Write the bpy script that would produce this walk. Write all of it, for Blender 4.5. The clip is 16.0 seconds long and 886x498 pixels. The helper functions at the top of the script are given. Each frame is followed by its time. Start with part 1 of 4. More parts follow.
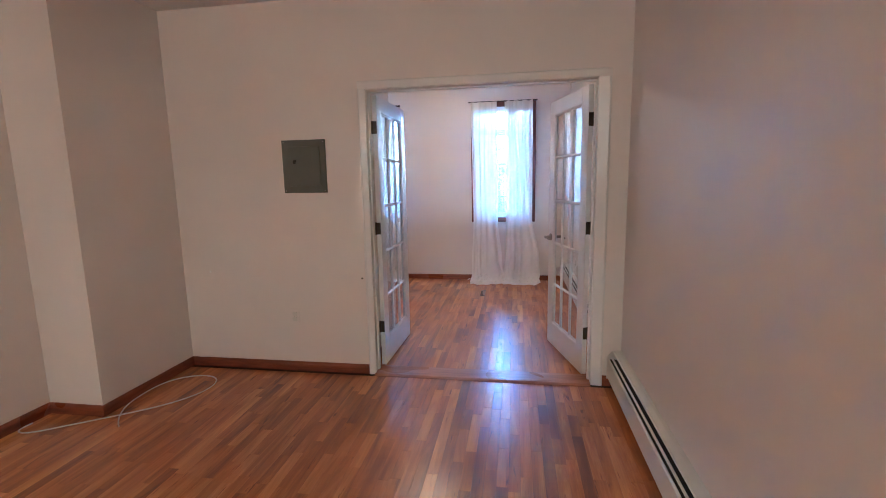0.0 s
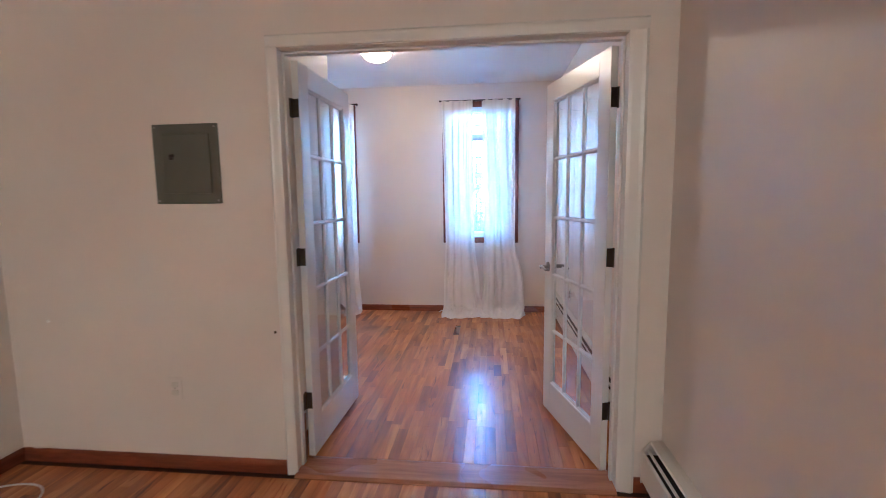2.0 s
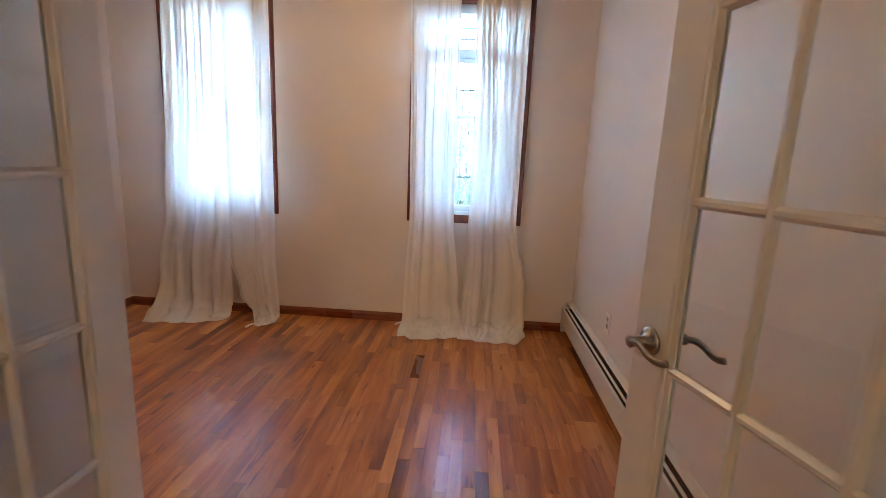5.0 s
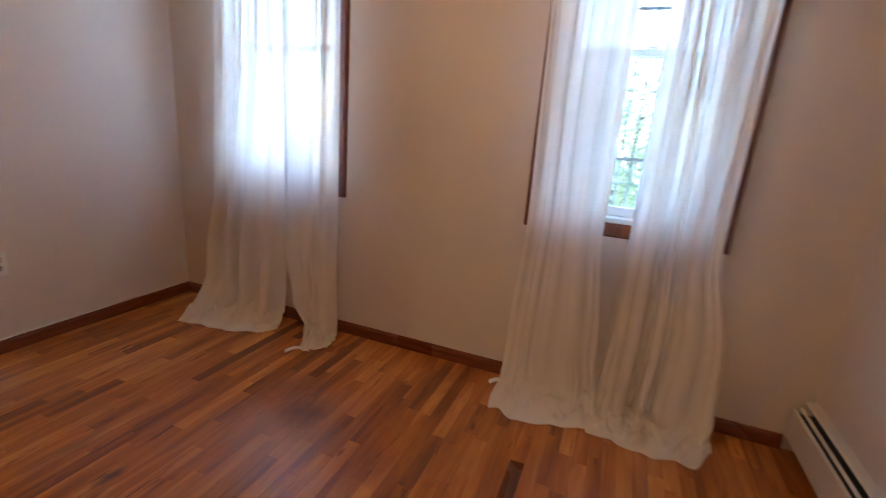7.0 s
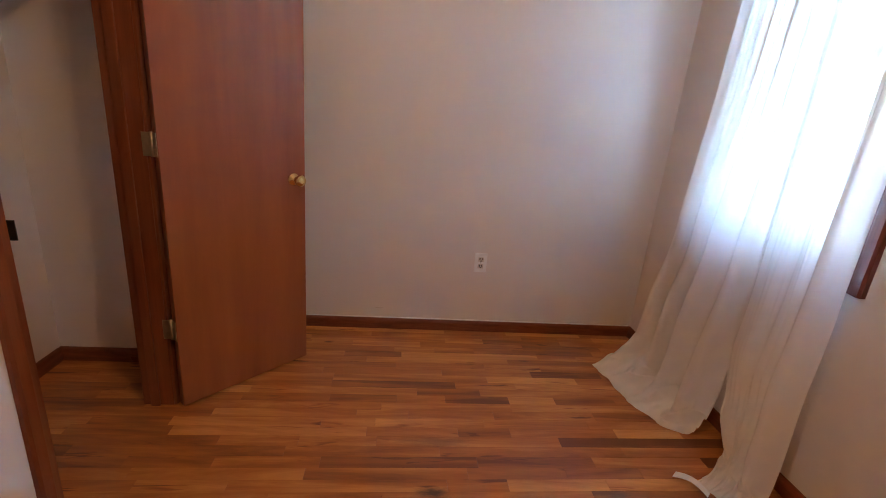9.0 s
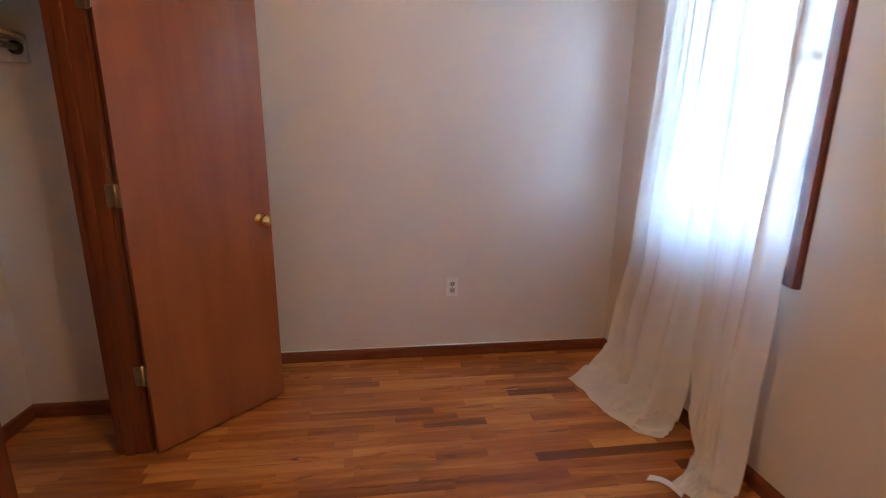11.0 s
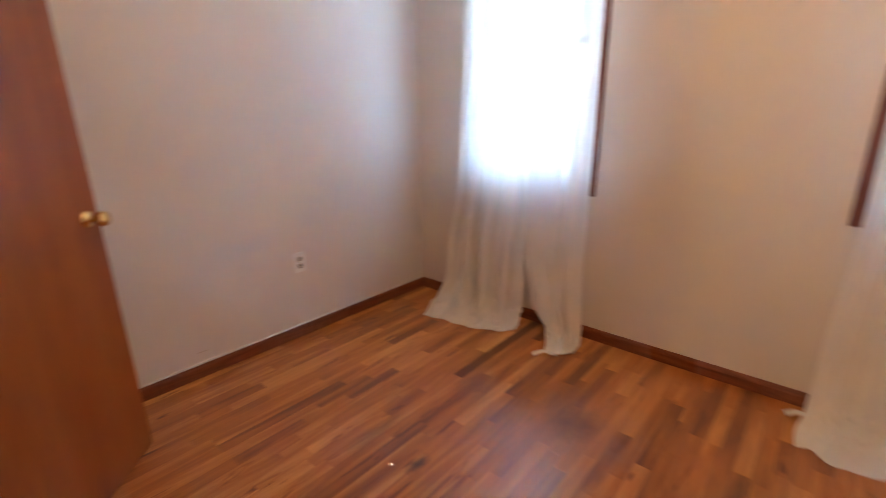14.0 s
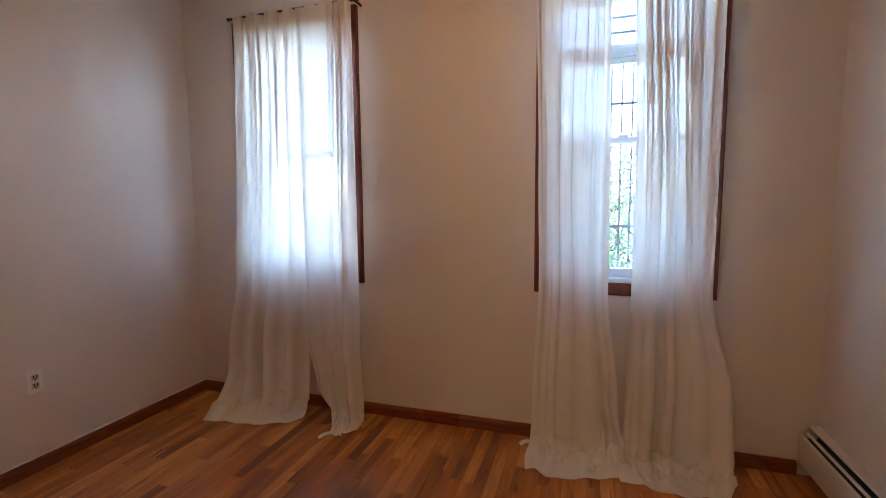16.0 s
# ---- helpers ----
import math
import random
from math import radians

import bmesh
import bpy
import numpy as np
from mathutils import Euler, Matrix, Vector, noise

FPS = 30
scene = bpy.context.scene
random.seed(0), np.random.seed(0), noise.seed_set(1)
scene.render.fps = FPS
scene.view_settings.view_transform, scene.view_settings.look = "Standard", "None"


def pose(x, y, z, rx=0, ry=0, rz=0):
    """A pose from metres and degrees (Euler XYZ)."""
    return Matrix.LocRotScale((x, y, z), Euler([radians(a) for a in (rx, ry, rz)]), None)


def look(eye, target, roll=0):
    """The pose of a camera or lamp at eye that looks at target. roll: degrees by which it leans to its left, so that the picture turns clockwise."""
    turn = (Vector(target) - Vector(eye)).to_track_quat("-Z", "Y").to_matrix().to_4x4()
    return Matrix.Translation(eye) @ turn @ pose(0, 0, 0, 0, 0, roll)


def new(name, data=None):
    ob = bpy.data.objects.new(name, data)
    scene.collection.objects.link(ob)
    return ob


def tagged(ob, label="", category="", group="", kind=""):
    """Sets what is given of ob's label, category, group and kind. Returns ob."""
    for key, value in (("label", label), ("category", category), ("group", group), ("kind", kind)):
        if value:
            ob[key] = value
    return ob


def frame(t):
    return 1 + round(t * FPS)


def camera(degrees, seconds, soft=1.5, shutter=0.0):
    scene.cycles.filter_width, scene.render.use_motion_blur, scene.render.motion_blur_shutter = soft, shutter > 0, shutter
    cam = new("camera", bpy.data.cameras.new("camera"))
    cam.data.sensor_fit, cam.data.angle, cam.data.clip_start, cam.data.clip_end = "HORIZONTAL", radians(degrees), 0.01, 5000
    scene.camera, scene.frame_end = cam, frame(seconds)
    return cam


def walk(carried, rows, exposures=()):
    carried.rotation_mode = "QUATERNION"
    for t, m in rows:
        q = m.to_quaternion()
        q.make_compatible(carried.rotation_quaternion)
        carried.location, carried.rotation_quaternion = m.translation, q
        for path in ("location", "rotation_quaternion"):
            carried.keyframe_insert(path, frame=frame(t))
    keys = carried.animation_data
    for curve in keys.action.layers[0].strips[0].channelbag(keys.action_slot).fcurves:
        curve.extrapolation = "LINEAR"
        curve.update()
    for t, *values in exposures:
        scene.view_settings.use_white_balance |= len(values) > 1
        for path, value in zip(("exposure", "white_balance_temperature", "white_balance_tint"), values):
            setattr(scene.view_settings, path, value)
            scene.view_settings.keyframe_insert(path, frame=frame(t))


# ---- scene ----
cam = camera(88.8, 16.0, soft=0.8, shutter=0.35)
PATH = [
    (0, (1.03, -3.104, 1.426), (0.713, -1.152, 1.127), -1.1),
    (0.5, (1.031, -2.948, 1.447), (0.704, -0.993, 1.185), -1.0),
    (1, (1.039, -2.696, 1.441), (0.701, -0.74, 1.197), -0.8),
    (1.5, (0.989, -2.407, 1.385), (0.662, -0.449, 1.148), -1.0),
    (2, (0.963, -2.051, 1.371), (0.757, -0.074, 1.146), -0.7),
    (2.5, (0.97, -1.664, 1.347), (0.797, 0.315, 1.115), -0.6),
    (3, (0.962, -1.328, 1.321), (0.809, 0.65, 1.068), -0.2),
    (3.2, (0.961, -1.188, 1.331), (0.814, 0.79, 1.07), -0.0),
    (5.3, (0.924, 0.033, 1.285), (0.785, 1.988, 0.888), 3.0),
    (5.5, (0.928, 0.185, 1.265), (0.764, 2.136, 0.858), 3.2),
    (6, (0.924, 0.501, 1.289), (0.663, 2.431, 0.834), 3.3),
    (6.5, (0.865, 0.84, 1.266), (0.547, 2.755, 0.785), 3.9),
    (7, (0.826, 1.132, 1.263), (0.142, 2.938, 0.745), 4.5),
    (7.5, (0.826, 1.412, 1.255), (-0.273, 2.988, 0.699), 8.4),
    (8, (0.702, 1.625, 1.246), (-0.79, 2.807, 0.633), 8.2),
    (8.5, (0.608, 1.653, 1.282), (-1.217, 2.185, 0.664), 5.5),
    (8.7, (0.611, 1.705, 1.31), (-1.28, 1.936, 0.7), 5.5),
    (10.8, (0.769, 1.901, 1.34), (-1.156, 2.164, 0.864), 2.2),
    (11, (0.713, 1.883, 1.323), (-1.216, 2.141, 0.864), 0.7),
    (11.5, (0.597, 1.751, 1.373), (-1.335, 1.967, 0.902), -0.1),
    (12, (0.551, 1.681, 1.337), (-1.376, 1.936, 0.866), 1.0),
    (12.5, (0.555, 1.423, 1.325), (-1.331, 1.883, 0.841), 1.4),
    (13, (0.467, 1.237, 1.3), (-1.41, 1.7, 0.788), 1.3),
    (13.5, (0.347, 1.085, 1.283), (-1.457, 1.751, 0.735), 0.4),
    (13.7, (0.35, 1.046, 1.281), (-1.299, 2.026, 0.715), 1.2),
    (14, (0.347, 0.969, 1.285), (-0.912, 2.409, 0.701), -0.7),
    (14.5, (0.416, 0.869, 1.259), (-0.111, 2.708, 0.675), 0.9),
    (15, (0.611, 0.908, 1.319), (0.233, 2.765, 0.681), -1.0),
    (15.5, (0.65, 0.859, 1.306), (0.098, 2.745, 0.932), -2.1),
    (16, (0.677, 0.838, 1.316), (0.076, 2.735, 1.117), -0.5),
]
EXPOSURES = [(0.0, 6.3, 4000, 4), (1.5, 6.4, 3950, 3), (2.5, 6.37, 4030, 1), (3.2, 6.1, 4270, 0), (5.5, 5.72, 5650, 4), (6.5, 5.45, 5880, 8), (7.5, 5.33, 6100, 13), (8.0, 5.6, 6000, 14), (8.5, 5.8, 5800, 10), (11.0, 5.83, 5450, 7), (11.5, 5.73, 5400, 6), (12.5, 5.82, 5300, 5),
             (13.0, 6.07, 5250, 4), (14.0, 6.1, 5700, 6), (14.5, 5.66, 5900, 8), (15.0, 5.38, 6080, 11), (15.5, 5.36, 6050, 10), (16.0, 5.12, 6000, 9)]
walk(cam, [(t, look(eye, target, roll)) for t, eye, target, roll in PATH], EXPOSURES)

# ---- world and lights ----
world = bpy.data.worlds.new("sky")
scene.world = world
world.use_nodes = True
wn = world.node_tree.nodes
sky = wn.new("ShaderNodeTexSky")
sky.sky_type = 'NISHITA'
sky.sun_disc = False
sky.ozone_density = 1.2
sky.sun_elevation = radians(48)
sky.sun_rotation = radians(200)
wn["Background"].inputs[1].default_value = 0.15
world.node_tree.links.new(sky.outputs[0], wn["Background"].inputs[0])

sun = new("sun", bpy.data.lights.new("sun", 'SUN'))
sun.data.energy = 2.0
sun.data.angle = radians(0.5)
sun.data.color = (1.0, 0.95, 0.88)
sun.matrix_world = look((0, 0, 10), (3.0, 8.4, 0))

LAMP_POWER = 1.25
# strength of the unseen fill lamp added in the front room
FRONT_FILL_POWER = 7.6


# ---- materials ----
def mat_new(name):
    m = bpy.data.materials.new(name)
    m.use_nodes = True
    nt = m.node_tree
    return m, nt, nt.nodes["Principled BSDF"]


def node(nt, kind, **inputs):
    n = nt.nodes.new(kind)
    for k, v in inputs.items():
        n.inputs[k.replace("_", " ")].default_value = v
    return n


def coords(nt, scale=(1, 1, 1), world_space=False):
    mp = nt.nodes.new("ShaderNodeMapping")
    mp.inputs["Scale"].default_value = scale
    if world_space:
        g = nt.nodes.new("ShaderNodeNewGeometry")
        nt.links.new(g.outputs["Position"], mp.inputs["Vector"])
    else:
        tc = nt.nodes.new("ShaderNodeTexCoord")
        nt.links.new(tc.outputs["Object"], mp.inputs["Vector"])
    return mp


def ramp(nt, stops):
    r = nt.nodes.new("ShaderNodeValToRGB")
    while len(r.color_ramp.elements) < len(stops):
        r.color_ramp.elements.new(0.5)
    for e, (p, c) in zip(r.color_ramp.elements, stops):
        e.position, e.color = p, (*c, 1)
    return r


def paint(name, colour, rough=0.5, vary=0.06, bump=0.15, grain=120.0, blotch=1.3):
    """Painted surface with faint blotches and a roller-like relief."""
    m, nt, b = mat_new(name)
    mp = coords(nt, world_space=True)
    big = node(nt, "ShaderNodeTexNoise", Scale=blotch, Detail=4.0)
    nt.links.new(mp.outputs[0], big.inputs["Vector"])
    lo = tuple(c * (1 - vary) for c in colour)
    r = ramp(nt, [(0.3, lo), (0.7, colour)])
    nt.links.new(big.outputs["Fac"], r.inputs[0])
    nt.links.new(r.outputs[0], b.inputs["Base Color"])
    fine = node(nt, "ShaderNodeTexNoise", Scale=grain, Detail=2.0)
    nt.links.new(mp.outputs[0], fine.inputs["Vector"])
    bp = node(nt, "ShaderNodeBump", Strength=bump, Distance=0.002)
    nt.links.new(fine.outputs["Fac"], bp.inputs["Height"])
    wide = node(nt, "ShaderNodeTexNoise", Scale=4.0, Detail=2.0)
    nt.links.new(mp.outputs[0], wide.inputs["Vector"])
    bp2 = node(nt, "ShaderNodeBump", Strength=bump, Distance=0.01)
    nt.links.new(wide.outputs["Fac"], bp2.inputs["Height"])
    nt.links.new(bp.outputs[0], bp2.inputs["Normal"])
    nt.links.new(bp2.outputs[0], b.inputs["Normal"])
    b.inputs["Roughness"].default_value = rough
    return m


def wood(name, dark, mid, light, rough=0.3, along=(28, 1.4, 28), mode="", bump=0.12, pore=0.4, spread=0.19, knots=0.0, stains_and_haze=(), swirl=0.6, coat=0.0):
    """Stained wood; mode 'piece' varies by object, 'island' by mesh island."""
    m, nt, b = mat_new(name)
    tc = nt.nodes.new("ShaderNodeTexCoord")
    vec = tc.outputs["Object"]
    rnd = None
    if mode == "piece":
        rnd = nt.nodes.new("ShaderNodeObjectInfo").outputs["Random"]
    elif mode == "island":
        rnd = nt.nodes.new("ShaderNodeNewGeometry").outputs["Random Per Island"]
    if rnd is not None:
        mul = node(nt, "ShaderNodeMath")
        mul.operation = 'MULTIPLY'
        mul.inputs[1].default_value = 37.0
        nt.links.new(rnd, mul.inputs[0])
        cmb = nt.nodes.new("ShaderNodeCombineXYZ")
        for k in range(3):
            nt.links.new(mul.outputs[0], cmb.inputs[k])
        add = nt.nodes.new("ShaderNodeVectorMath")
        nt.links.new(vec, add.inputs[0])
        nt.links.new(cmb.outputs[0], add.inputs[1])
        vec = add.outputs[0]
    mp = nt.nodes.new("ShaderNodeMapping")
    mp.inputs["Scale"].default_value = along
    nt.links.new(vec, mp.inputs["Vector"])
    grain = node(nt, "ShaderNodeTexNoise", Scale=1.0, Detail=6.0, Roughness=0.65, Distortion=swirl)
    nt.links.new(mp.outputs[0], grain.inputs["Vector"])
    mp2 = nt.nodes.new("ShaderNodeMapping")
    mp2.inputs["Scale"].default_value = tuple(a * 6 for a in along)
    nt.links.new(vec, mp2.inputs["Vector"])
    pores = node(nt, "ShaderNodeTexNoise", Scale=1.0, Detail=3.0)
    nt.links.new(mp2.outputs[0], pores.inputs["Vector"])
    fac = grain.outputs["Fac"]
    if rnd is not None:
        mr = node(nt, "ShaderNodeMapRange")
        mr.inputs["To Min"].default_value = -1.0
        mr.inputs["To Max"].default_value = 1.0
        nt.links.new(rnd, mr.inputs["Value"])
        # most boards lie near the middle tone, a few stand out
        cube = node(nt, "ShaderNodeMath")
        cube.operation = 'POWER'
        cube.inputs[1].default_value = 3.0
        nt.links.new(mr.outputs[0], cube.inputs[0])
        span = node(nt, "ShaderNodeMath")
        span.operation = 'MULTIPLY'
        span.inputs[1].default_value = spread
        nt.links.new(cube.outputs[0], span.inputs[0])
        ad = node(nt, "ShaderNodeMath")
        nt.links.new(fac, ad.inputs[0])
        nt.links.new(span.outputs[0], ad.inputs[1])
        fac = ad.outputs[0]
    if knots:
        mk = nt.nodes.new("ShaderNodeMapping")
        mk.inputs["Scale"].default_value = (26, 2.8, 26)
        nt.links.new(vec, mk.inputs["Vector"])
        kn = node(nt, "ShaderNodeTexNoise", Scale=1.0, Detail=3.0, Roughness=0.6, Distortion=0.8)
        nt.links.new(mk.outputs[0], kn.inputs["Vector"])
        km = node(nt, "ShaderNodeMapRange")
        km.inputs["From Min"].default_value, km.inputs["From Max"].default_value = 0.63, 0.74
        km.inputs["To Min"].default_value, km.inputs["To Max"].default_value = 0.0, knots
        nt.links.new(kn.outputs["Fac"], km.inputs["Value"])
        sb = node(nt, "ShaderNodeMath")
        sb.operation = 'SUBTRACT'
        nt.links.new(fac, sb.inputs[0])
        nt.links.new(km.outputs[0], sb.inputs[1])
        fac = sb.outputs[0]
    r = ramp(nt, [(0.26, dark), (0.5, mid), (0.76, light)])
    nt.links.new(fac, r.inputs[0])
    pr = ramp(nt, [(0.32, (0.62, 0.55, 0.5)), (0.5, (1, 1, 1))])
    nt.links.new(pores.outputs["Fac"], pr.inputs[0])
    mx = nt.nodes.new("ShaderNodeMix")
    mx.data_type, mx.blend_type = 'RGBA', 'MULTIPLY'
    mx.inputs["Factor"].default_value = pore
    nt.links.new(r.outputs[0], mx.inputs["A"])
    nt.links.new(pr.outputs[0], mx.inputs["B"])
    colour = mx.outputs["Result"]
    # wear in the finish
    wv = coords(nt, world_space=True)
    wear = node(nt, "ShaderNodeTexNoise", Scale=2.6, Detail=1.0)
    nt.links.new(wv.outputs[0], wear.inputs["Vector"])
    # dark stains and a painted window sheen: centre, half length and width, tone, strength
    for cx, cy, rx, ry, tone, much in stains_and_haze:
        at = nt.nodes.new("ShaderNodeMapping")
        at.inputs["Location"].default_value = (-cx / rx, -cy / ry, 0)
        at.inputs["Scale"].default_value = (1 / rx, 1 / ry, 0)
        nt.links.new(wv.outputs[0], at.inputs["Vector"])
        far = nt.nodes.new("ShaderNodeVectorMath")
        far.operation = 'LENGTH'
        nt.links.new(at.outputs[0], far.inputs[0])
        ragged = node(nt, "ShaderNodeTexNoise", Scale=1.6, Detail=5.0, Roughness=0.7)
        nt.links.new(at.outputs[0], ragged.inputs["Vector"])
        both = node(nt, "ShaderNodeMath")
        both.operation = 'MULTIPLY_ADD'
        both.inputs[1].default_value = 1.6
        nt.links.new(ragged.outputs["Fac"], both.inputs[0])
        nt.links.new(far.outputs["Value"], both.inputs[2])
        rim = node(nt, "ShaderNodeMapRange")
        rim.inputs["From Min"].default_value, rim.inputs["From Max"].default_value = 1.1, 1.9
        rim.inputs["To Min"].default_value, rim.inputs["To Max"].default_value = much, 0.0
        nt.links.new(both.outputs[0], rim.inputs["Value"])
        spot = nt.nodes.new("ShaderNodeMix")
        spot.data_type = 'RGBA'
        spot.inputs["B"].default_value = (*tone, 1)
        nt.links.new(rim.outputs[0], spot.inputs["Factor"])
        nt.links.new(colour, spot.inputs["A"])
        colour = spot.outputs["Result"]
    nt.links.new(colour, b.inputs["Base Color"])
    wr = node(nt, "ShaderNodeMapRange")
    wr.inputs["From Min"].default_value, wr.inputs["From Max"].default_value = 0.35, 0.7
    wr.inputs["To Min"].default_value, wr.inputs["To Max"].default_value = rough * 0.85, rough * 1.2
    nt.links.new(wear.outputs["Fac"], wr.inputs["Value"])
    nt.links.new(wr.outputs[0], b.inputs["Roughness"])
    bp = node(nt, "ShaderNodeBump", Strength=bump, Distance=0.002)
    nt.links.new(pores.outputs["Fac"], bp.inputs["Height"])
    nt.links.new(bp.outputs[0], b.inputs["Normal"])
    b.inputs["Specular IOR Level"].default_value = 0.5
    b.inputs["Coat Weight"].default_value = coat
    b.inputs["Coat Roughness"].default_value = 0.23
    return m


def plain(name, colour, rough=0.4, metal=0.0, vary=0.1, scale=30.0):
    m, nt, b = mat_new(name)
    mp = coords(nt)
    n = node(nt, "ShaderNodeTexNoise", Scale=scale, Detail=3.0)
    nt.links.new(mp.outputs[0], n.inputs["Vector"])
    r = ramp(nt, [(0.3, tuple(c * (1 - vary) for c in colour)), (0.7, colour)])
    nt.links.new(n.outputs["Fac"], r.inputs[0])
    nt.links.new(r.outputs[0], b.inputs["Base Color"])
    mr = node(nt, "ShaderNodeMapRange")
    mr.inputs["To Min"].default_value, mr.inputs["To Max"].default_value = rough * 0.8, rough * 1.25
    nt.links.new(n.outputs["Fac"], mr.inputs["Value"])
    nt.links.new(mr.outputs[0], b.inputs["Roughness"])
    b.inputs["Metallic"].default_value = metal
    return m


M_WALL = paint("wall_paint", (0.80, 0.735, 0.68), 0.42, 0.05, 0.18)
M_CEIL = paint("ceiling_paint", (0.80, 0.78, 0.76), 0.5, 0.04, 0.12)
M_TRIM = paint("white_gloss_trim", (0.80, 0.78, 0.75), 0.28, 0.06, 0.12, grain=60)
M_VINYL = paint("white_vinyl", (0.82, 0.83, 0.84), 0.3, 0.03, 0.03)
M_HEAT = paint("cream_enamel", (0.74, 0.70, 0.63), 0.32, 0.07, 0.05)
OAK = ((0.17, 0.045, 0.008), (0.45, 0.140, 0.019), (0.74, 0.330, 0.075))
# first spot paints the window's reflection over worn varnish; others are dark marks
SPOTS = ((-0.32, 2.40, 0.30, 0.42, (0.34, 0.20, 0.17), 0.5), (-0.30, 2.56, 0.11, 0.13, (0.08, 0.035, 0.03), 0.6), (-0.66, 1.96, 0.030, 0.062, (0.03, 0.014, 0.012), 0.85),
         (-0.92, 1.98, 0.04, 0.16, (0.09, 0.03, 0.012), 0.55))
M_PLANK = wood("floor_oak", *OAK, 0.42, (10, 1.0, 10), "piece", bump=0.26, pore=0.17, spread=0.20, knots=0.40, stains_and_haze=SPOTS, coat=0.7)
M_PLANKS = wood("floor_oak_field", *OAK, 0.42, (10, 1.0, 10), "island", bump=0.26, pore=0.17, spread=0.20, knots=0.40, stains_and_haze=SPOTS, coat=0.7)
M_DARKPLANK = wood("floor_oak_dark", (0.09, 0.026, 0.011), (0.15, 0.048, 0.021), (0.22, 0.08, 0.035), 0.3, (30, 1.6, 30))
M_SUB = plain("floor_gap", (0.045, 0.018, 0.008), 0.7)
M_BASE = wood("baseboard_wood", (0.085, 0.020, 0.007), (0.20, 0.050, 0.015), (0.28, 0.08, 0.026), 0.32, (3, 3, 30))
M_SADDLE = wood("saddle_wood", (0.24, 0.095, 0.04), (0.40, 0.17, 0.075), (0.52, 0.26, 0.12), 0.3, (2, 30, 30))
M_DOOR = wood("door_veneer", (0.22, 0.054, 0.012), (0.30, 0.080, 0.016), (0.37, 0.108, 0.023), 0.34, (7, 7, 0.7), bump=0.0, pore=0.08, swirl=0.2)
M_CASE = wood("closet_casing_wood", (0.14, 0.032, 0.009), (0.20, 0.048, 0.012), (0.26, 0.068, 0.018), 0.34, (24, 24, 1.0), bump=0.0, pore=0.15, swirl=0.2)
M_WINWOOD = wood("window_casing_wood", (0.07, 0.016, 0.008), (0.15, 0.036, 0.017), (0.22, 0.06, 0.026), 0.34, (24, 24, 1.2))
M_SHELF = wood("shelf_pine", (0.36, 0.22, 0.11), (0.46, 0.30, 0.16), (0.55, 0.38, 0.22), 0.5, (1.5, 20, 20))
M_BRONZE = plain("dark_bronze", (0.10, 0.075, 0.055), 0.4, 0.85, 0.4)
M_NICKEL = plain("satin_nickel", (0.34, 0.32, 0.29), 0.3, 1.0)
M_BRASS = plain("polished_brass", (0.83, 0.60, 0.25), 0.16, 1.0)
M_OLDBRASS = plain("dull_brass", (0.66, 0.56, 0.36), 0.38, 1.0, 0.3)
M_BLACK = plain("black_gap", (0.012, 0.011, 0.010), 0.6)
M_IRON = plain("painted_iron", (0.26, 0.30, 0.32), 0.5)
M_TAPE = plain("white_tape", (0.88, 0.86, 0.84), 0.6)
M_PANEL = paint("grey_enamel", (0.115, 0.12, 0.095), 0.42, 0.12, 0.05, blotch=9)
M_PLASTIC = plain("white_plastic", (0.90, 0.89, 0.86), 0.35)
M_SOCKET = plain("ivory_socket", (0.66, 0.57, 0.48), 0.35)
M_SLOT = plain("dark_slot", (0.015, 0.012, 0.01), 0.5)
M_CABLE = plain("white_cable", (0.74, 0.68, 0.62), 0.4)
M_ROD = plain("dark_rod", (0.035, 0.018, 0.012), 0.4, 0.3)


def glass_mat():
    m, nt, b = mat_new("window_glass")
    b.inputs["Base Color"].default_value = (0.97, 0.99, 0.98, 1)
    b.inputs["Roughness"].default_value = 0.0
    b.inputs["IOR"].default_value = 1.45
    b.inputs["Transmission Weight"].default_value = 1.0
    return m


M_GLASS = glass_mat()


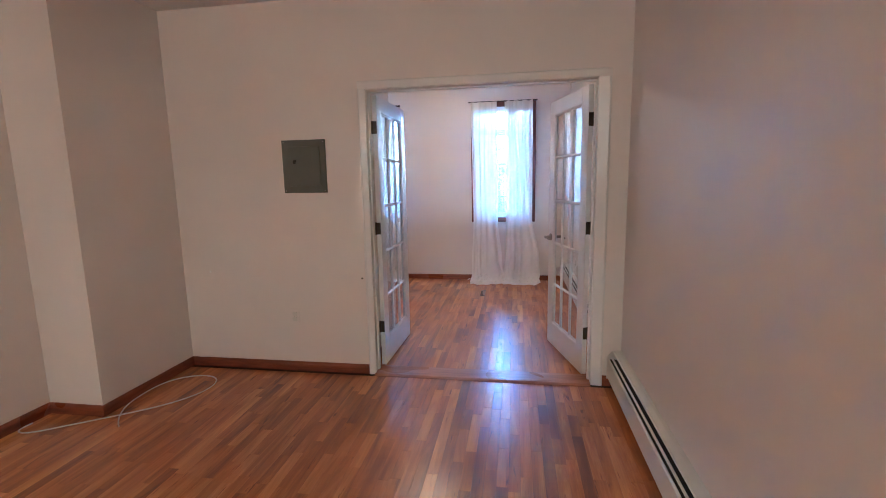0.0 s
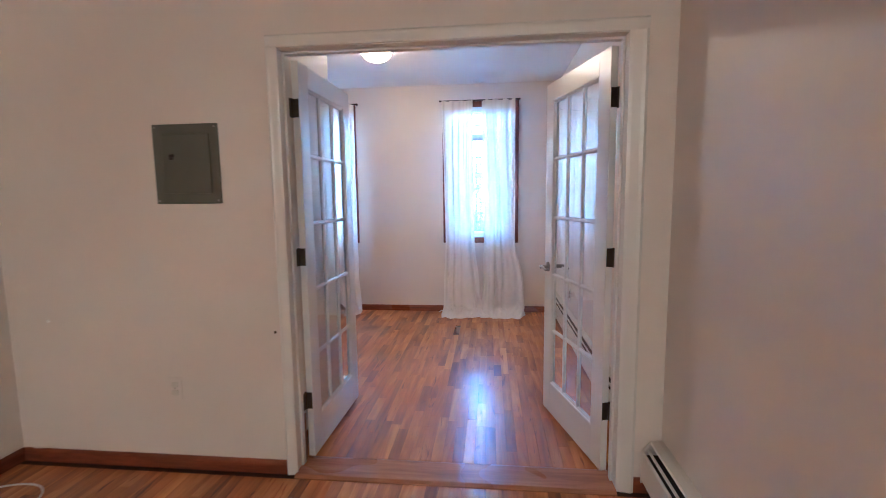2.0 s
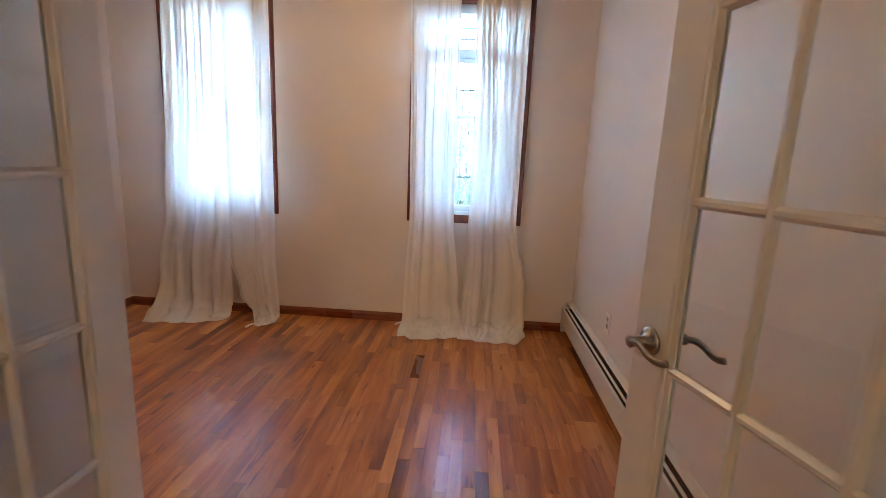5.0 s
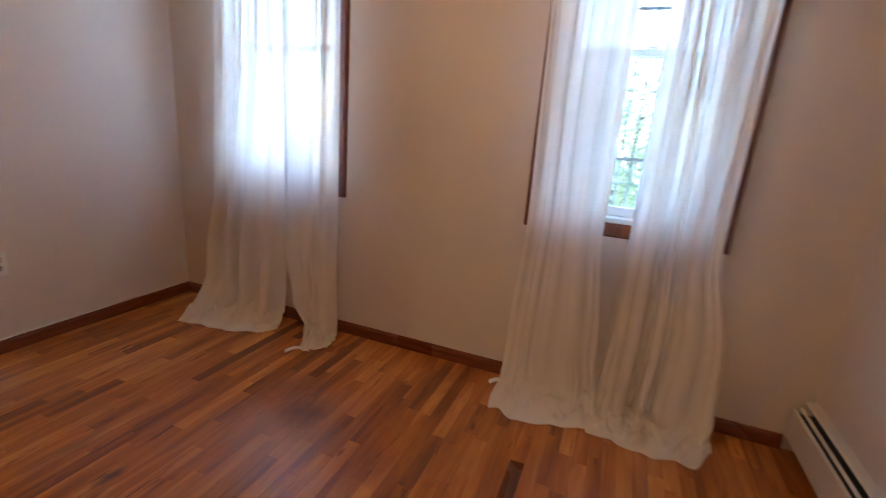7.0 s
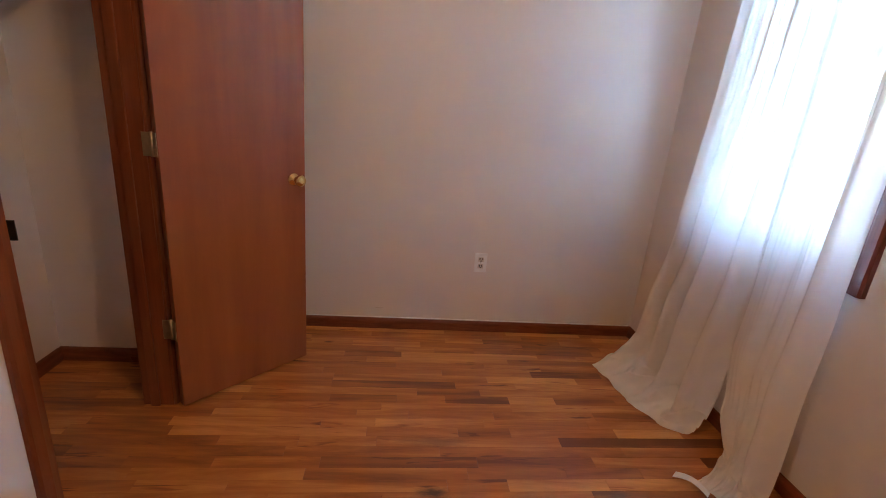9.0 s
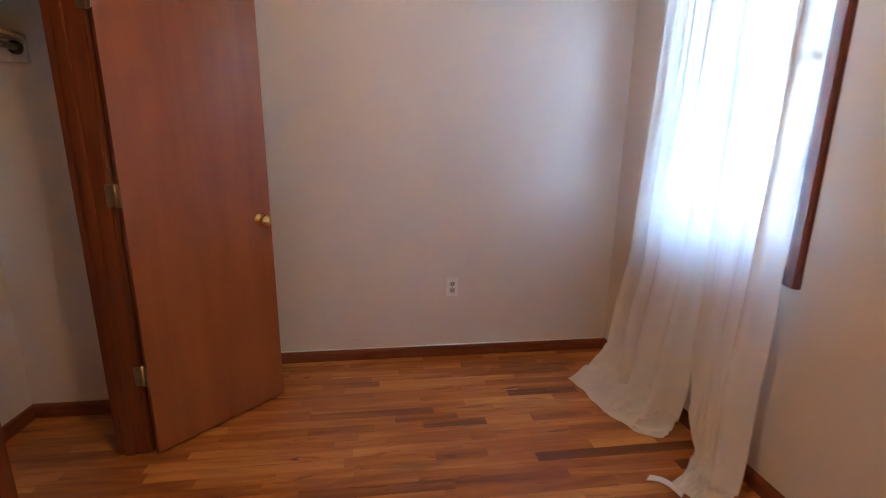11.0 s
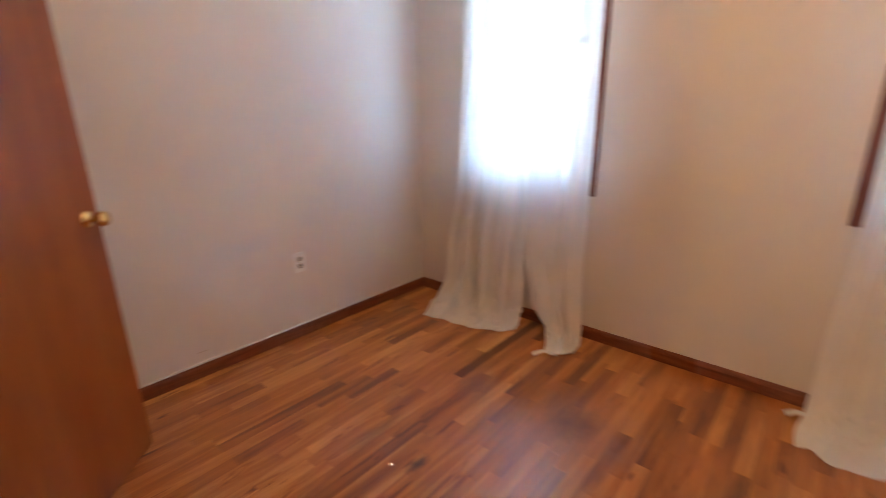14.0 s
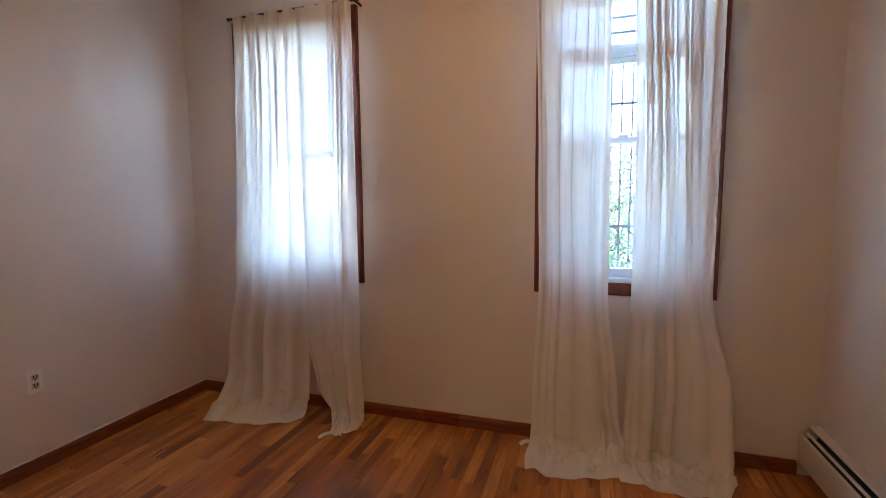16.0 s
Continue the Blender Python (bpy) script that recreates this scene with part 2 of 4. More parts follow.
def cloth_mat(name, colour, see, lit):
    """Thin linen voile: part open weave, part light that soaks through the threads."""
    m, nt, b = mat_new(name)
    out = nt.nodes["Material Output"]
    mp = coords(nt, (1, 1, 1))
    weave = node(nt, "ShaderNodeTexNoise", Scale=420.0, Detail=1.0)
    slub = node(nt, "ShaderNodeTexNoise", Scale=14.0, Detail=4.0)
    nt.links.new(mp.outputs[0], weave.inputs["Vector"])
    nt.links.new(mp.outputs[0], slub.inputs["Vector"])
    r = ramp(nt, [(0.3, tuple(c * 0.97 for c in colour)), (0.7, colour)])
    nt.links.new(slub.outputs["Fac"], r.inputs[0])
    dif = nt.nodes.new("ShaderNodeBsdfDiffuse")
    tra = nt.nodes.new("ShaderNodeBsdfTranslucent")
    clear = nt.nodes.new("ShaderNodeBsdfTransparent")
    for n in (dif, tra):
        nt.links.new(r.outputs[0], n.inputs["Color"])
    bp = node(nt, "ShaderNodeBump", Strength=0.12, Distance=0.001)
    nt.links.new(weave.outputs["Fac"], bp.inputs["Height"])
    nt.links.new(bp.outputs[0], dif.inputs["Normal"])
    mix1 = node(nt, "ShaderNodeMixShader", Fac=lit)
    nt.links.new(dif.outputs[0], mix1.inputs[1])
    nt.links.new(tra.outputs[0], mix1.inputs[2])
    mr = node(nt, "ShaderNodeMapRange")
    mr.inputs["To Min"].default_value, mr.inputs["To Max"].default_value = see * 0.8, see * 1.2
    nt.links.new(slub.outputs["Fac"], mr.inputs["Value"])
    mix2 = nt.nodes.new("ShaderNodeMixShader")
    nt.links.new(mr.outputs[0], mix2.inputs["Fac"])
    nt.links.new(mix1.outputs[0], mix2.inputs[1])
    nt.links.new(clear.outputs[0], mix2.inputs[2])
    nt.links.new(mix2.outputs[0], out.inputs["Surface"])
    return m


M_CLOTH = cloth_mat("linen_voile", (0.93, 0.90, 0.85), 0.025, 0.26)
M_HEADER = cloth_mat("linen_heading", (0.90, 0.84, 0.72), 0.01, 0.25)


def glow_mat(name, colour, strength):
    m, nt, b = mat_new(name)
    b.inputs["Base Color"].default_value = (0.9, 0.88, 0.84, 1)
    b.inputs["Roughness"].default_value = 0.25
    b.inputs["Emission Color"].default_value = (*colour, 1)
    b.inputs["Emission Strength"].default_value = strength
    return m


M_GLOW = glow_mat("lit_lamp_glass", (1.0, 0.56, 0.25), LAMP_POWER)
# glow of the added front room lamp, warm tint chosen to suit the walls
M_GLOW_FILL = glow_mat("added_fill_lamp_glass", (1.0, 0.71, 0.375), FRONT_FILL_POWER)


def leaf_mat():
    """Thin leaf that lets part of the daylight through."""
    m, nt, b = mat_new("leaf")
    n = node(nt, "ShaderNodeTexNoise", Scale=3.0, Detail=3.0)
    nt.links.new(coords(nt).outputs[0], n.inputs["Vector"])
    c = ramp(nt, [(0.3, (0.07, 0.11, 0.045)), (0.7, (0.14, 0.20, 0.09))])
    nt.links.new(n.outputs["Fac"], c.inputs[0])
    nt.links.new(c.outputs[0], b.inputs["Base Color"])
    thin = node(nt, "ShaderNodeBsdfTranslucent", Color=(0.36, 0.43, 0.28, 1))
    mix = node(nt, "ShaderNodeMixShader", Fac=0.5)
    nt.links.new(b.outputs[0], mix.inputs[1])
    nt.links.new(thin.outputs[0], mix.inputs[2])
    nt.links.new(mix.outputs[0], nt.nodes["Material Output"].inputs["Surface"])
    return m


M_LEAF = leaf_mat()
M_BARK = plain("bark", (0.10, 0.075, 0.055), 0.9, 0.0, 0.4)
M_GROUND = plain("outside_concrete", (0.34, 0.33, 0.31), 0.9, 0.0, 0.3, 3.0)
M_PLASTER = paint("outside_plaster", (0.62, 0.60, 0.56), 0.8)


# ---- mesh helpers ----
def box(bm, x0, x1, y0, y1, z0, z1):
    vs = [bm.verts.new((x, y, z)) for x in (x0, x1) for y in (y0, y1) for z in (z0, z1)]
    for a, b, c, d in ((0, 1, 3, 2), (4, 6, 7, 5), (0, 4, 5, 1), (2, 3, 7, 6), (0, 2, 6, 4), (1, 5, 7, 3)):
        bm.faces.new((vs[a], vs[b], vs[c], vs[d]))
    return vs


def bevelled(bm, width=0.003, segments=2):
    bmesh.ops.bevel(bm, geom=list(bm.edges), offset=width, segments=segments, affect='EDGES', profile=0.5)
    return bm


def bbox(x0, x1, y0, y1, z0, z1, bevel=0.0, segments=2):
    bm = bmesh.new()
    box(bm, min(x0, x1), max(x0, x1), min(y0, y1), max(y0, y1), min(z0, z1), max(z0, z1))
    if bevel:
        bevelled(bm, bevel, segments)
    return bm


def lathe(profile, steps=32, axis='Z'):
    """Surface of revolution from (radius, height) pairs."""
    bm = bmesh.new()
    rings = []
    for r, h in profile:
        ring = []
        for k in range(steps):
            a = 2 * math.pi * k / steps
            p = (r * math.cos(a), r * math.sin(a), h)
            if axis == 'Y':
                p = (p[0], p[2], p[1])
            elif axis == 'X':
                p = (p[2], p[0], p[1])
            ring.append(bm.verts.new(p))
        rings.append(ring)
    for a, b in zip(rings, rings[1:]):
        for k in range(steps):
            bm.faces.new((a[k], a[(k + 1) % steps], b[(k + 1) % steps], b[k]))
    bm.faces.new(rings[0])
    bm.faces.new(rings[-1][::-1])
    bmesh.ops.recalc_face_normals(bm, faces=bm.faces)
    return bm


def sweep(profile, axis, a, b):
    """Closed 2D profile drawn along an axis from a to b. Profile pairs are the other two axes in order."""
    bm = bmesh.new()
    ends = []
    for t in (a, b):
        ring = []
        for p, q in profile:
            ring.append(bm.verts.new({'X': (t, p, q), 'Y': (p, t, q), 'Z': (p, q, t)}[axis]))
        ends.append(ring)
    n = len(profile)
    for k in range(n):
        bm.faces.new((ends[0][k], ends[0][(k + 1) % n], ends[1][(k + 1) % n], ends[1][k]))
    bm.faces.new(ends[0][::-1])
    bm.faces.new(ends[1])
    bmesh.ops.recalc_face_normals(bm, faces=bm.faces)
    return bm


def tube(points, radius, steps=8):
    """Round bar along a line of points."""
    bm = bmesh.new()
    rings = []
    pts = [Vector(p) for p in points]
    for k, p in enumerate(pts):
        d = (pts[min(k + 1, len(pts) - 1)] - pts[max(k - 1, 0)]).normalized()
        side = d.cross(Vector((0, 0, 1)))
        if side.length < 0.05:
            side = d.cross(Vector((1, 0, 0)))
        side.normalize()
        up = side.cross(d)
        rings.append([bm.verts.new(p + radius * (math.cos(2 * math.pi * s / steps) * side + math.sin(2 * math.pi * s / steps) * up)) for s in range(steps)])
    for a, b in zip(rings, rings[1:]):
        for s in range(steps):
            bm.faces.new((a[s], a[(s + 1) % steps], b[(s + 1) % steps], b[s]))
    bm.faces.new(rings[0][::-1])
    bm.faces.new(rings[-1])
    bmesh.ops.recalc_face_normals(bm, faces=bm.faces)
    return bm


def mesh_of(name, bm, material, smooth=False):
    me = bpy.data.meshes.new(name)
    bm.to_mesh(me)
    bm.free()
    me.materials.append(material)
    if smooth:
        for p in me.polygons:
            p.use_smooth = True
    return me


def part(name, bm, material, parent=None, label="", smooth=False):
    ob = new(name, mesh_of(name, bm, material, smooth))
    if parent is not None:
        ob.parent = parent
    return tagged(ob, label)


def structure(name, bm, material, label, category):
    return tagged(part(name, bm, material), label, category, kind="structure")


def thing(name, m, label, category, group=""):
    ob = new(name)
    ob.empty_display_size = 0.1
    ob.matrix_basis = m
    return tagged(ob, label, category, group)


# ---- the shell ----
XE, XW, YN = 1.745, -1.922, 3.325      # bedroom walls
CB, CA = 2.667, 2.667                  # ceilings
# room depth unknown; end wall set far back to suit the added lamp
YS = -8.2
W1 = (-1.508, -0.620)                 # window casings, outer edges
W2 = (0.413, 1.293)
WZ0, WZ1, WC = 0.836, 2.468, 0.062     # casing bottom, top, width


def wall_with_holes(x0, x1, y0, y1, z1, holes):
    """Wall along x with rectangular holes (xa, xb, za, zb)."""
    bm = bmesh.new()
    x = x0
    for xa, xb, za, zb in sorted(holes):
        box(bm, x, xa, y0, y1, 0, z1)
        if za > 0:
            box(bm, xa, xb, y0, y1, 0, za)
        box(bm, xa, xb, y0, y1, zb, z1)
        x = xb
    box(bm, x, x1, y0, y1, 0, z1)
    return bm


holes = [(a + WC, b - WC, WZ0 + WC, WZ1 - WC) for a, b in (W1, W2)]
structure("wall_north", wall_with_holes(XW - 0.15, XE + 0.15, YN, YN + 0.22, 2.9, holes), M_WALL, "white painted plaster wall with two curtained windows", "wall")
structure("wall_doors", wall_with_holes(XW - 0.15, XE, 0.0, 0.128, 2.9, [(-0.02, 1.565, 0, 2.072)]), M_WALL, "white painted partition wall with a wide doorway", "wall")
structure("wall_east", bbox(XE, XE + 0.15, YS - 0.15, YN, 0, 2.9), M_WALL, "long plain white painted wall above the baseboard heaters", "wall")
structure("wall_west", bbox(XW - 0.15, XW, 0.128, YN, 0, 2.9), M_WALL, "plain white painted bedroom wall with one outlet", "wall")
PILASTER = -0.815
bm = bmesh.new()
box(bm, -2.14, -1.525, PILASTER, 0, 0, 2.9)
box(bm, -2.14, -1.915, YS - 0.15, PILASTER, 0, 2.9)
structure("wall_stepped", bm, M_WALL, "white painted wall that steps back into a recess", "wall")
structure("wall_south", bbox(-1.915, XE, YS - 0.15, YS, 0, 2.9), M_WALL, "plain white painted end wall", "wall")
CF0, CF1 = 0.742, 0.862               # closet front wall
CE = -0.07                           # closet end wall, outer face
CX0, CX1 = -1.136, -0.497            # closet opening
bm = wall_with_holes(XW, CE, CF0, CF1, 2.9, [(CX0 - 0.018, CX1 + 0.018, 0, 2.03)])
structure("wall_closet_front", bm, M_WALL, "white painted closet wall with a wood-cased opening", "wall")
structure("wall_closet_side", bbox(-0.225, CE, 0.128, CF0, 0, 2.9), M_WALL, "white painted end wall of the closet", "wall")
structure("wall_closet_inner", bbox(-1.58, -1.48, 0.128, CF0, 0, 2.9), M_WALL, "white painted inner side wall of the closet", "wall")
structure("wall_closet_back", bbox(-1.48, -0.225, 0.128, 0.185, 0, 2.9), M_WALL, "white painted back wall of the closet", "wall")
structure("ceiling_bedroom", bbox(XW - 0.02, XE + 0.02, 0.12, YN + 0.02, CB, CB + 0.12), M_CEIL, "white painted plaster bedroom ceiling", "ceiling")
structure("ceiling_front_room", bbox(-2.0, XE + 0.02, YS - 0.02, 0.02, CA, CA + 0.12), M_CEIL, "white painted plaster ceiling of the front room", "ceiling")

# baseboards
BP = [(0, 0), (0.014, 0), (0.014, 0.048), (0.011, 0.060), (0.006, 0.068), (0, 0.070)]


def baseboard(axis, at, side, a, b):
    """side +1: the board stands on the greater side of the wall face at."""
    bm = sweep([(at + side * p, q) for p, q in BP], axis, a, b)
    structure("baseboard", bm, M_BASE, "dark brown stained wood baseboard", "baseboard")


baseboard('X', YN, -1, XW + 0.014, 1.668)
baseboard('Y', XW, 1, CF1, YN)
baseboard('X', 0.0, -1, -1.511, -0.048)
baseboard('X', 0.0, -1, 1.624, 1.69)
baseboard('Y', -1.525, 1, PILASTER - 0.014, 0.0)
baseboard('X', PILASTER, -1, -1.901, -1.525)
baseboard('Y', -1.915, 1, YS, PILASTER)
baseboard('X', CF1, 1, -0.411, CE)
baseboard('Y', CE, 1, 0.128, CF1 + 0.014)
baseboard('Y', -1.48, 1, 0.185, CF0)
baseboard('X', 0.185, 1, -1.466, -0.225)

# line of filler left along the top of the board
structure("caulk_line", bbox(XW, XW + 0.009, CF1, YN - 0.014, 0.0702, 0.0745), M_TRIM, "thin white line of filler above the baseboard", "trim")

# doorway lining and casing
DW = 1.545
HEAD = 2.052
lining = thing("doorway_trim", Matrix(), "white gloss painted wood casing round the double doorway", "trim")
lining["kind"] = "structure"
CP = [(0, 0), (0.062, 0), (0.062, -0.014), (0.052, -0.020), (0.040, -0.017), (0.012, -0.013), (0, -0.010)]
part("casing", sweep([(0.006 - p * 0.85, q) for p, q in CP], 'Z', 0, HEAD + 0.003), M_TRIM, lining)
part("casing", sweep([(DW + p * 1.25, q) for p, q in CP], 'Z', 0, HEAD + 0.003), M_TRIM, lining)
part("head_casing", sweep([(q, HEAD + 0.003 + p * 0.85) for p, q in CP], 'X', 0.006 - 0.053, DW + 0.078), M_TRIM, lining)
part("jamb", bbox(-0.02, 0, 0.001, 0.127, 0, HEAD + 0.02, 0.002), M_TRIM, lining)
part("jamb", bbox(DW, DW + 0.02, 0.001, 0.127, 0, HEAD + 0.02, 0.002), M_TRIM, lining)
part("head_jamb", bbox(0, DW, 0.001, 0.127, HEAD, HEAD + 0.02, 0.002), M_TRIM, lining)
part("stop", bbox(0, 0.012, 0.05, 0.083, 0, HEAD, 0.002), M_TRIM, lining)
part("stop", bbox(DW - 0.012, DW, 0.05, 0.083, 0, HEAD, 0.002), M_TRIM, lining)
part("head_stop", bbox(0.012, DW - 0.012, 0.05, 0.083, HEAD - 0.012, HEAD, 0.002), M_TRIM, lining)
SP = [(-0.045, 0), (0.15, 0), (0.15, 0.004), (0.13, 0.013), (-0.025, 0.013), (-0.045, 0.004)]
structure("threshold", sweep(SP, 'X', 0.0, DW), M_SADDLE, "worn light brown wood saddle under the double doors", "threshold")
bm = bmesh.new()
box(bm, 0.0005, 0.003, 0.088, 0.122, 0.013, 0.26)
structure("bare_jamb_strip", bm, M_CASE, "bare brown wood strip at the foot of the jamb", "trim")

# closet lining and casing
cl = thing("closet_trim", Matrix(), "reddish brown stained wood casing round the closet opening", "trim")
cl["kind"] = "structure"
KP = [(0, 0), (0.072, 0), (0.072, 0.012), (0.064, 0.018), (0.030, 0.016), (0.010, 0.011), (0, 0.009)]
part("casing", sweep([(CX0 - 0.004 - p, CF1 + q) for p, q in KP], 'Z', 0, 2.02), M_CASE, cl)
part("casing", sweep([(CX1 + 0.012 + p, CF1 + q) for p, q in KP], 'Z', 0, 2.02), M_CASE, cl)
part("head_casing", sweep([(CF1 + q, 2.02 + p) for p, q in KP], 'X', CX0 - 0.076, CX1 + 0.084), M_CASE, cl)
part("jamb", bbox(CX0 - 0.018, CX0, CF0 - 0.004, CF1 - 0.001, 0, 2.02, 0.002), M_CASE, cl)
part("jamb", bbox(CX1, CX1 + 0.018, CF0 - 0.004, CF1 - 0.001, 0, 2.02, 0.002), M_CASE, cl)
part("head_jamb", bbox(CX0, CX1, CF0 - 0.004, CF1 - 0.001, 2.0, 2.02, 0.002), M_CASE, cl)
part("stop", bbox(CX0, CX0 + 0.011, CF0 + 0.03, CF0 + 0.066, 0, 2.0, 0.002), M_CASE, cl)
part("stop", bbox(CX1 - 0.011, CX1, CF0 + 0.03, CF0 + 0.066, 0, 2.0, 0.002), M_CASE, cl)
bm = bbox(CX1 - 0.0015, CX1 + 0.001, CF1 - 0.025, CF1 + 0.012, 0.935, 0.985)
for v in bm.verts:
    if v.co.y > CF1:
        v.co.x -= 0.006
part("strike_plate", bm, M_BRONZE, cl, "dark metal strike plate with a curved lip")


# ---- doors ----
def french_door(name, m, mirror, lever):
    """Fifteen-light glazed door; hinge line at the origin, leaf along +x (or -x), thickness towards -y."""
    w, h, t = 0.738, 2.018, 0.035
    s, top, bot, bar = 0.103, 0.105, 0.19, 0.022
    f = -1 if mirror else 1
    d = thing(name, m, "white painted french door with fifteen glass lights, standing open", "door", "french doors")
    d["kind"] = "structure"
    y0, y1 = -t - 0.003, -0.003
    z0 = 0.018

    def piece(nm, a, b, za, zb, ya=y0, yb=y1, bevel=0.002, mat=M_TRIM):
        return part(nm, bbox(f * a, f * b, ya, yb, za, zb, bevel), mat, d)

    piece("stile", 0.003, 0.003 + s, z0, z0 + h)
    piece("stile", w - s, w, z0, z0 + h)
    piece("top_rail", 0.003 + s, w - s, z0 + h - top, z0 + h)
    piece("bottom_rail", 0.003 + s, w - s, z0, z0 + bot)
    gx0, gx1 = 0.003 + s, w - s
    gz0, gz1 = z0 + bot, z0 + h - top
    pw, ph = (gx1 - gx0 - 2 * bar) / 3, (gz1 - gz0 - 4 * bar) / 5
    # moulded glazing bars
    ym, yc = y1 - 0.006, y0 + 0.006
    mid = (y0 + y1) / 2
    hb = bar / 2
    cross = [(-hb, mid - 0.004), (-0.004, yc), (0.004, yc), (hb, mid - 0.004), (hb, mid + 0.004), (0.004, ym), (-0.004, ym), (-hb, mid + 0.004)]
    for k in (1, 2):
        c = gx0 + k * pw + (k - 0.5) * bar
        part("glazing_bar", sweep([(f * c + p, q) for p, q in cross], 'Z', gz0, gz1), M_TRIM, d)
    for k in (1, 2, 3, 4):
        c = gz0 + k * ph + (k - 0.5) * bar
        for i in range(3):
            xa = gx0 + i * (pw + bar)
            part("glazing_bar", sweep([(q, c + p) for p, q in cross], 'X', f * (xa - 0.004), f * (xa + pw + 0.004)), M_TRIM, d)
    # glazing beads round the glass field
    for ya, yb in ((y0 + 0.001, mid - 0.004), (mid + 0.004, y1 - 0.001)):
        yo, yi = (ya, yb) if ya < mid - 0.01 else (yb, ya)
        for xe, sx in ((gx0, 1), (gx1, -1)):
            prof = [(f * xe, yo), (f * xe, yi), (f * (xe + sx * 0.017), yi), (f * (xe + sx * 0.016), yi + (yo - yi) * 0.25), (f * (xe + sx * 0.006), yi + (yo - yi) * 0.7), (f * (xe + sx * 0.004), yo)]
            part("bead", sweep(prof, 'Z', gz0, gz1), M_TRIM, d)
        for ze, sz in ((gz0, 1), (gz1, -1)):
            prof = [(yo, ze), (yi, ze), (yi, ze + sz * 0.017), (yi + (yo - yi) * 0.25, ze + sz * 0.016), (yi + (yo - yi) * 0.7, ze + sz * 0.006), (yo, ze + sz * 0.004)]
            part("bead", sweep(prof, 'X', f * gx0, f * gx1), M_TRIM, d)
    for i in range(3):
        for k in range(5):
            xa, za = gx0 + i * (pw + bar), gz0 + k * (ph + bar)
            g = part("pane", bbox(f * (xa - 0.003), f * (xa + pw + 0.003), mid - 0.002, mid + 0.002, za - 0.003, za + ph + 0.003), M_GLASS, d)
            g.visible_shadow = False
    for z in (0.325, 1.082, 1.813):
        hinge = part("hinge", lathe([(0.0065, z - 0.046), (0.0065, z + 0.046)], 12), M_BRONZE, d, "dark bronze butt hinge", True)
        part("leaf", bbox(f * 0.0005, f * 0.003, -0.034, 0.0, z - 0.044, z + 0.044), M_BRONZE, hinge)
        bm = bbox(-0.0015, 0.0015, -0.034, 0.0, z - 0.044, z + 0.044)
        turn = (Matrix(m).to_3x3().inverted()).to_4x4()
        bmesh.ops.transform(bm, matrix=turn, verts=bm.verts)
        part("leaf", bm, M_BRONZE, hinge)
    if lever:
        hz, hx = 0.940, f * (w - 0.055)
        for side, yy in ((-1, y0), (1, y1)):
            rose = lathe([(0.031, 0), (0.031, 0.004), (0.026, 0.010), (0.013, 0.014), (0.011, 0.045), (0.013, 0.050), (0.010, 0.054)], 28, 'Y')
            for v in rose.verts:
                v.co = Vector((v.co.x + hx, yy + side * v.co.y, v.co.z + hz))
            hd = part("door_handle", rose, M_NICKEL, d, "satin nickel door lever", True)
            pts = []
            for k in range(13):
                u = k / 12
                pts.append((hx - f * 0.115 * u, yy + side * (0.046 + 0.008 * math.sin(u * 3.1)), hz + 0.007 * math.sin(u * math.pi * 2.0) + 0.002 * u))
            lv = tube(pts, 0.0075, 10)
            for v in lv.verts:
                u = abs(v.co.x - hx) / 0.115
                c = 0.046 + 0.008 * math.sin(u * 3.1)
                v.co.y = yy + side * c + (v.co.y - yy - side * c) * (1.0 - 0.45 * u)
            part("lever", lv, M_NICKEL, hd, "", True)
        part("latch_plate", bbox(f * (w - 0.0005), f * (w + 0.0015), mid - 0.012, mid + 0.012, hz - 0.03, hz + 0.03), M_NICKEL, d)
    return d


french_door("door_1", pose(0.005, 0.127, 0, 0, 0, 88.6), False, False)
french_door("door_2", pose(1.541, 0.127, 0, 0, 0, -74.6), True, True)

cd = thing("door_3", pose(CX0 + 0.001, CF1 + 0.022, 0, 0, 0, 136.0), "flush reddish brown veneered wood closet door, wide open", "door")
cd["kind"] = "structure"
part("slab", bbox(0.004, 0.618, -0.037, -0.002, 0.012, 1.99, 0.002), M_DOOR, cd)
for z in (0.365, 1.112, 1.80):
    hg = part("hinge", lathe([(0.006, z - 0.045), (0.006, z + 0.045)], 12), M_OLDBRASS, cd, "dull brass butt hinge", True)
    part("leaf", bbox(0.0015, 0.004, -0.034, 0.0, z - 0.043, z + 0.043), M_OLDBRASS, hg)
    bm = bbox(-0.0015, 0.001, -0.034, 0.0, z - 0.043, z + 0.043)
    bmesh.ops.rotate(bm, cent=(0, 0, 0), matrix=Matrix.Rotation(radians(-135.5), 3, 'Z'), verts=bm.verts)
    part("leaf", bm, M_OLDBRASS, hg)
for side, yy in ((-1, -0.037), (1, -0.002)):
    kb = lathe([(0.030, 0), (0.030, 0.003), (0.024, 0.008), (0.011, 0.012), (0.010, 0.030), (0.017, 0.036), (0.025, 0.046), (0.0265, 0.055), (0.022, 0.063), (0.010, 0.067)], 28, 'Y')
    for v in kb.verts:
        v.co = Vector((v.co.x + 0.558, yy + side * v.co.y, v.co.z + 0.955))
    part("door_knob", kb, M_BRASS, cd, "polished brass round knob", True)
part("latch_plate", bbox(0.6175, 0.6195, -0.032, -0.008, 0.925, 0.985), M_BRASS, cd)


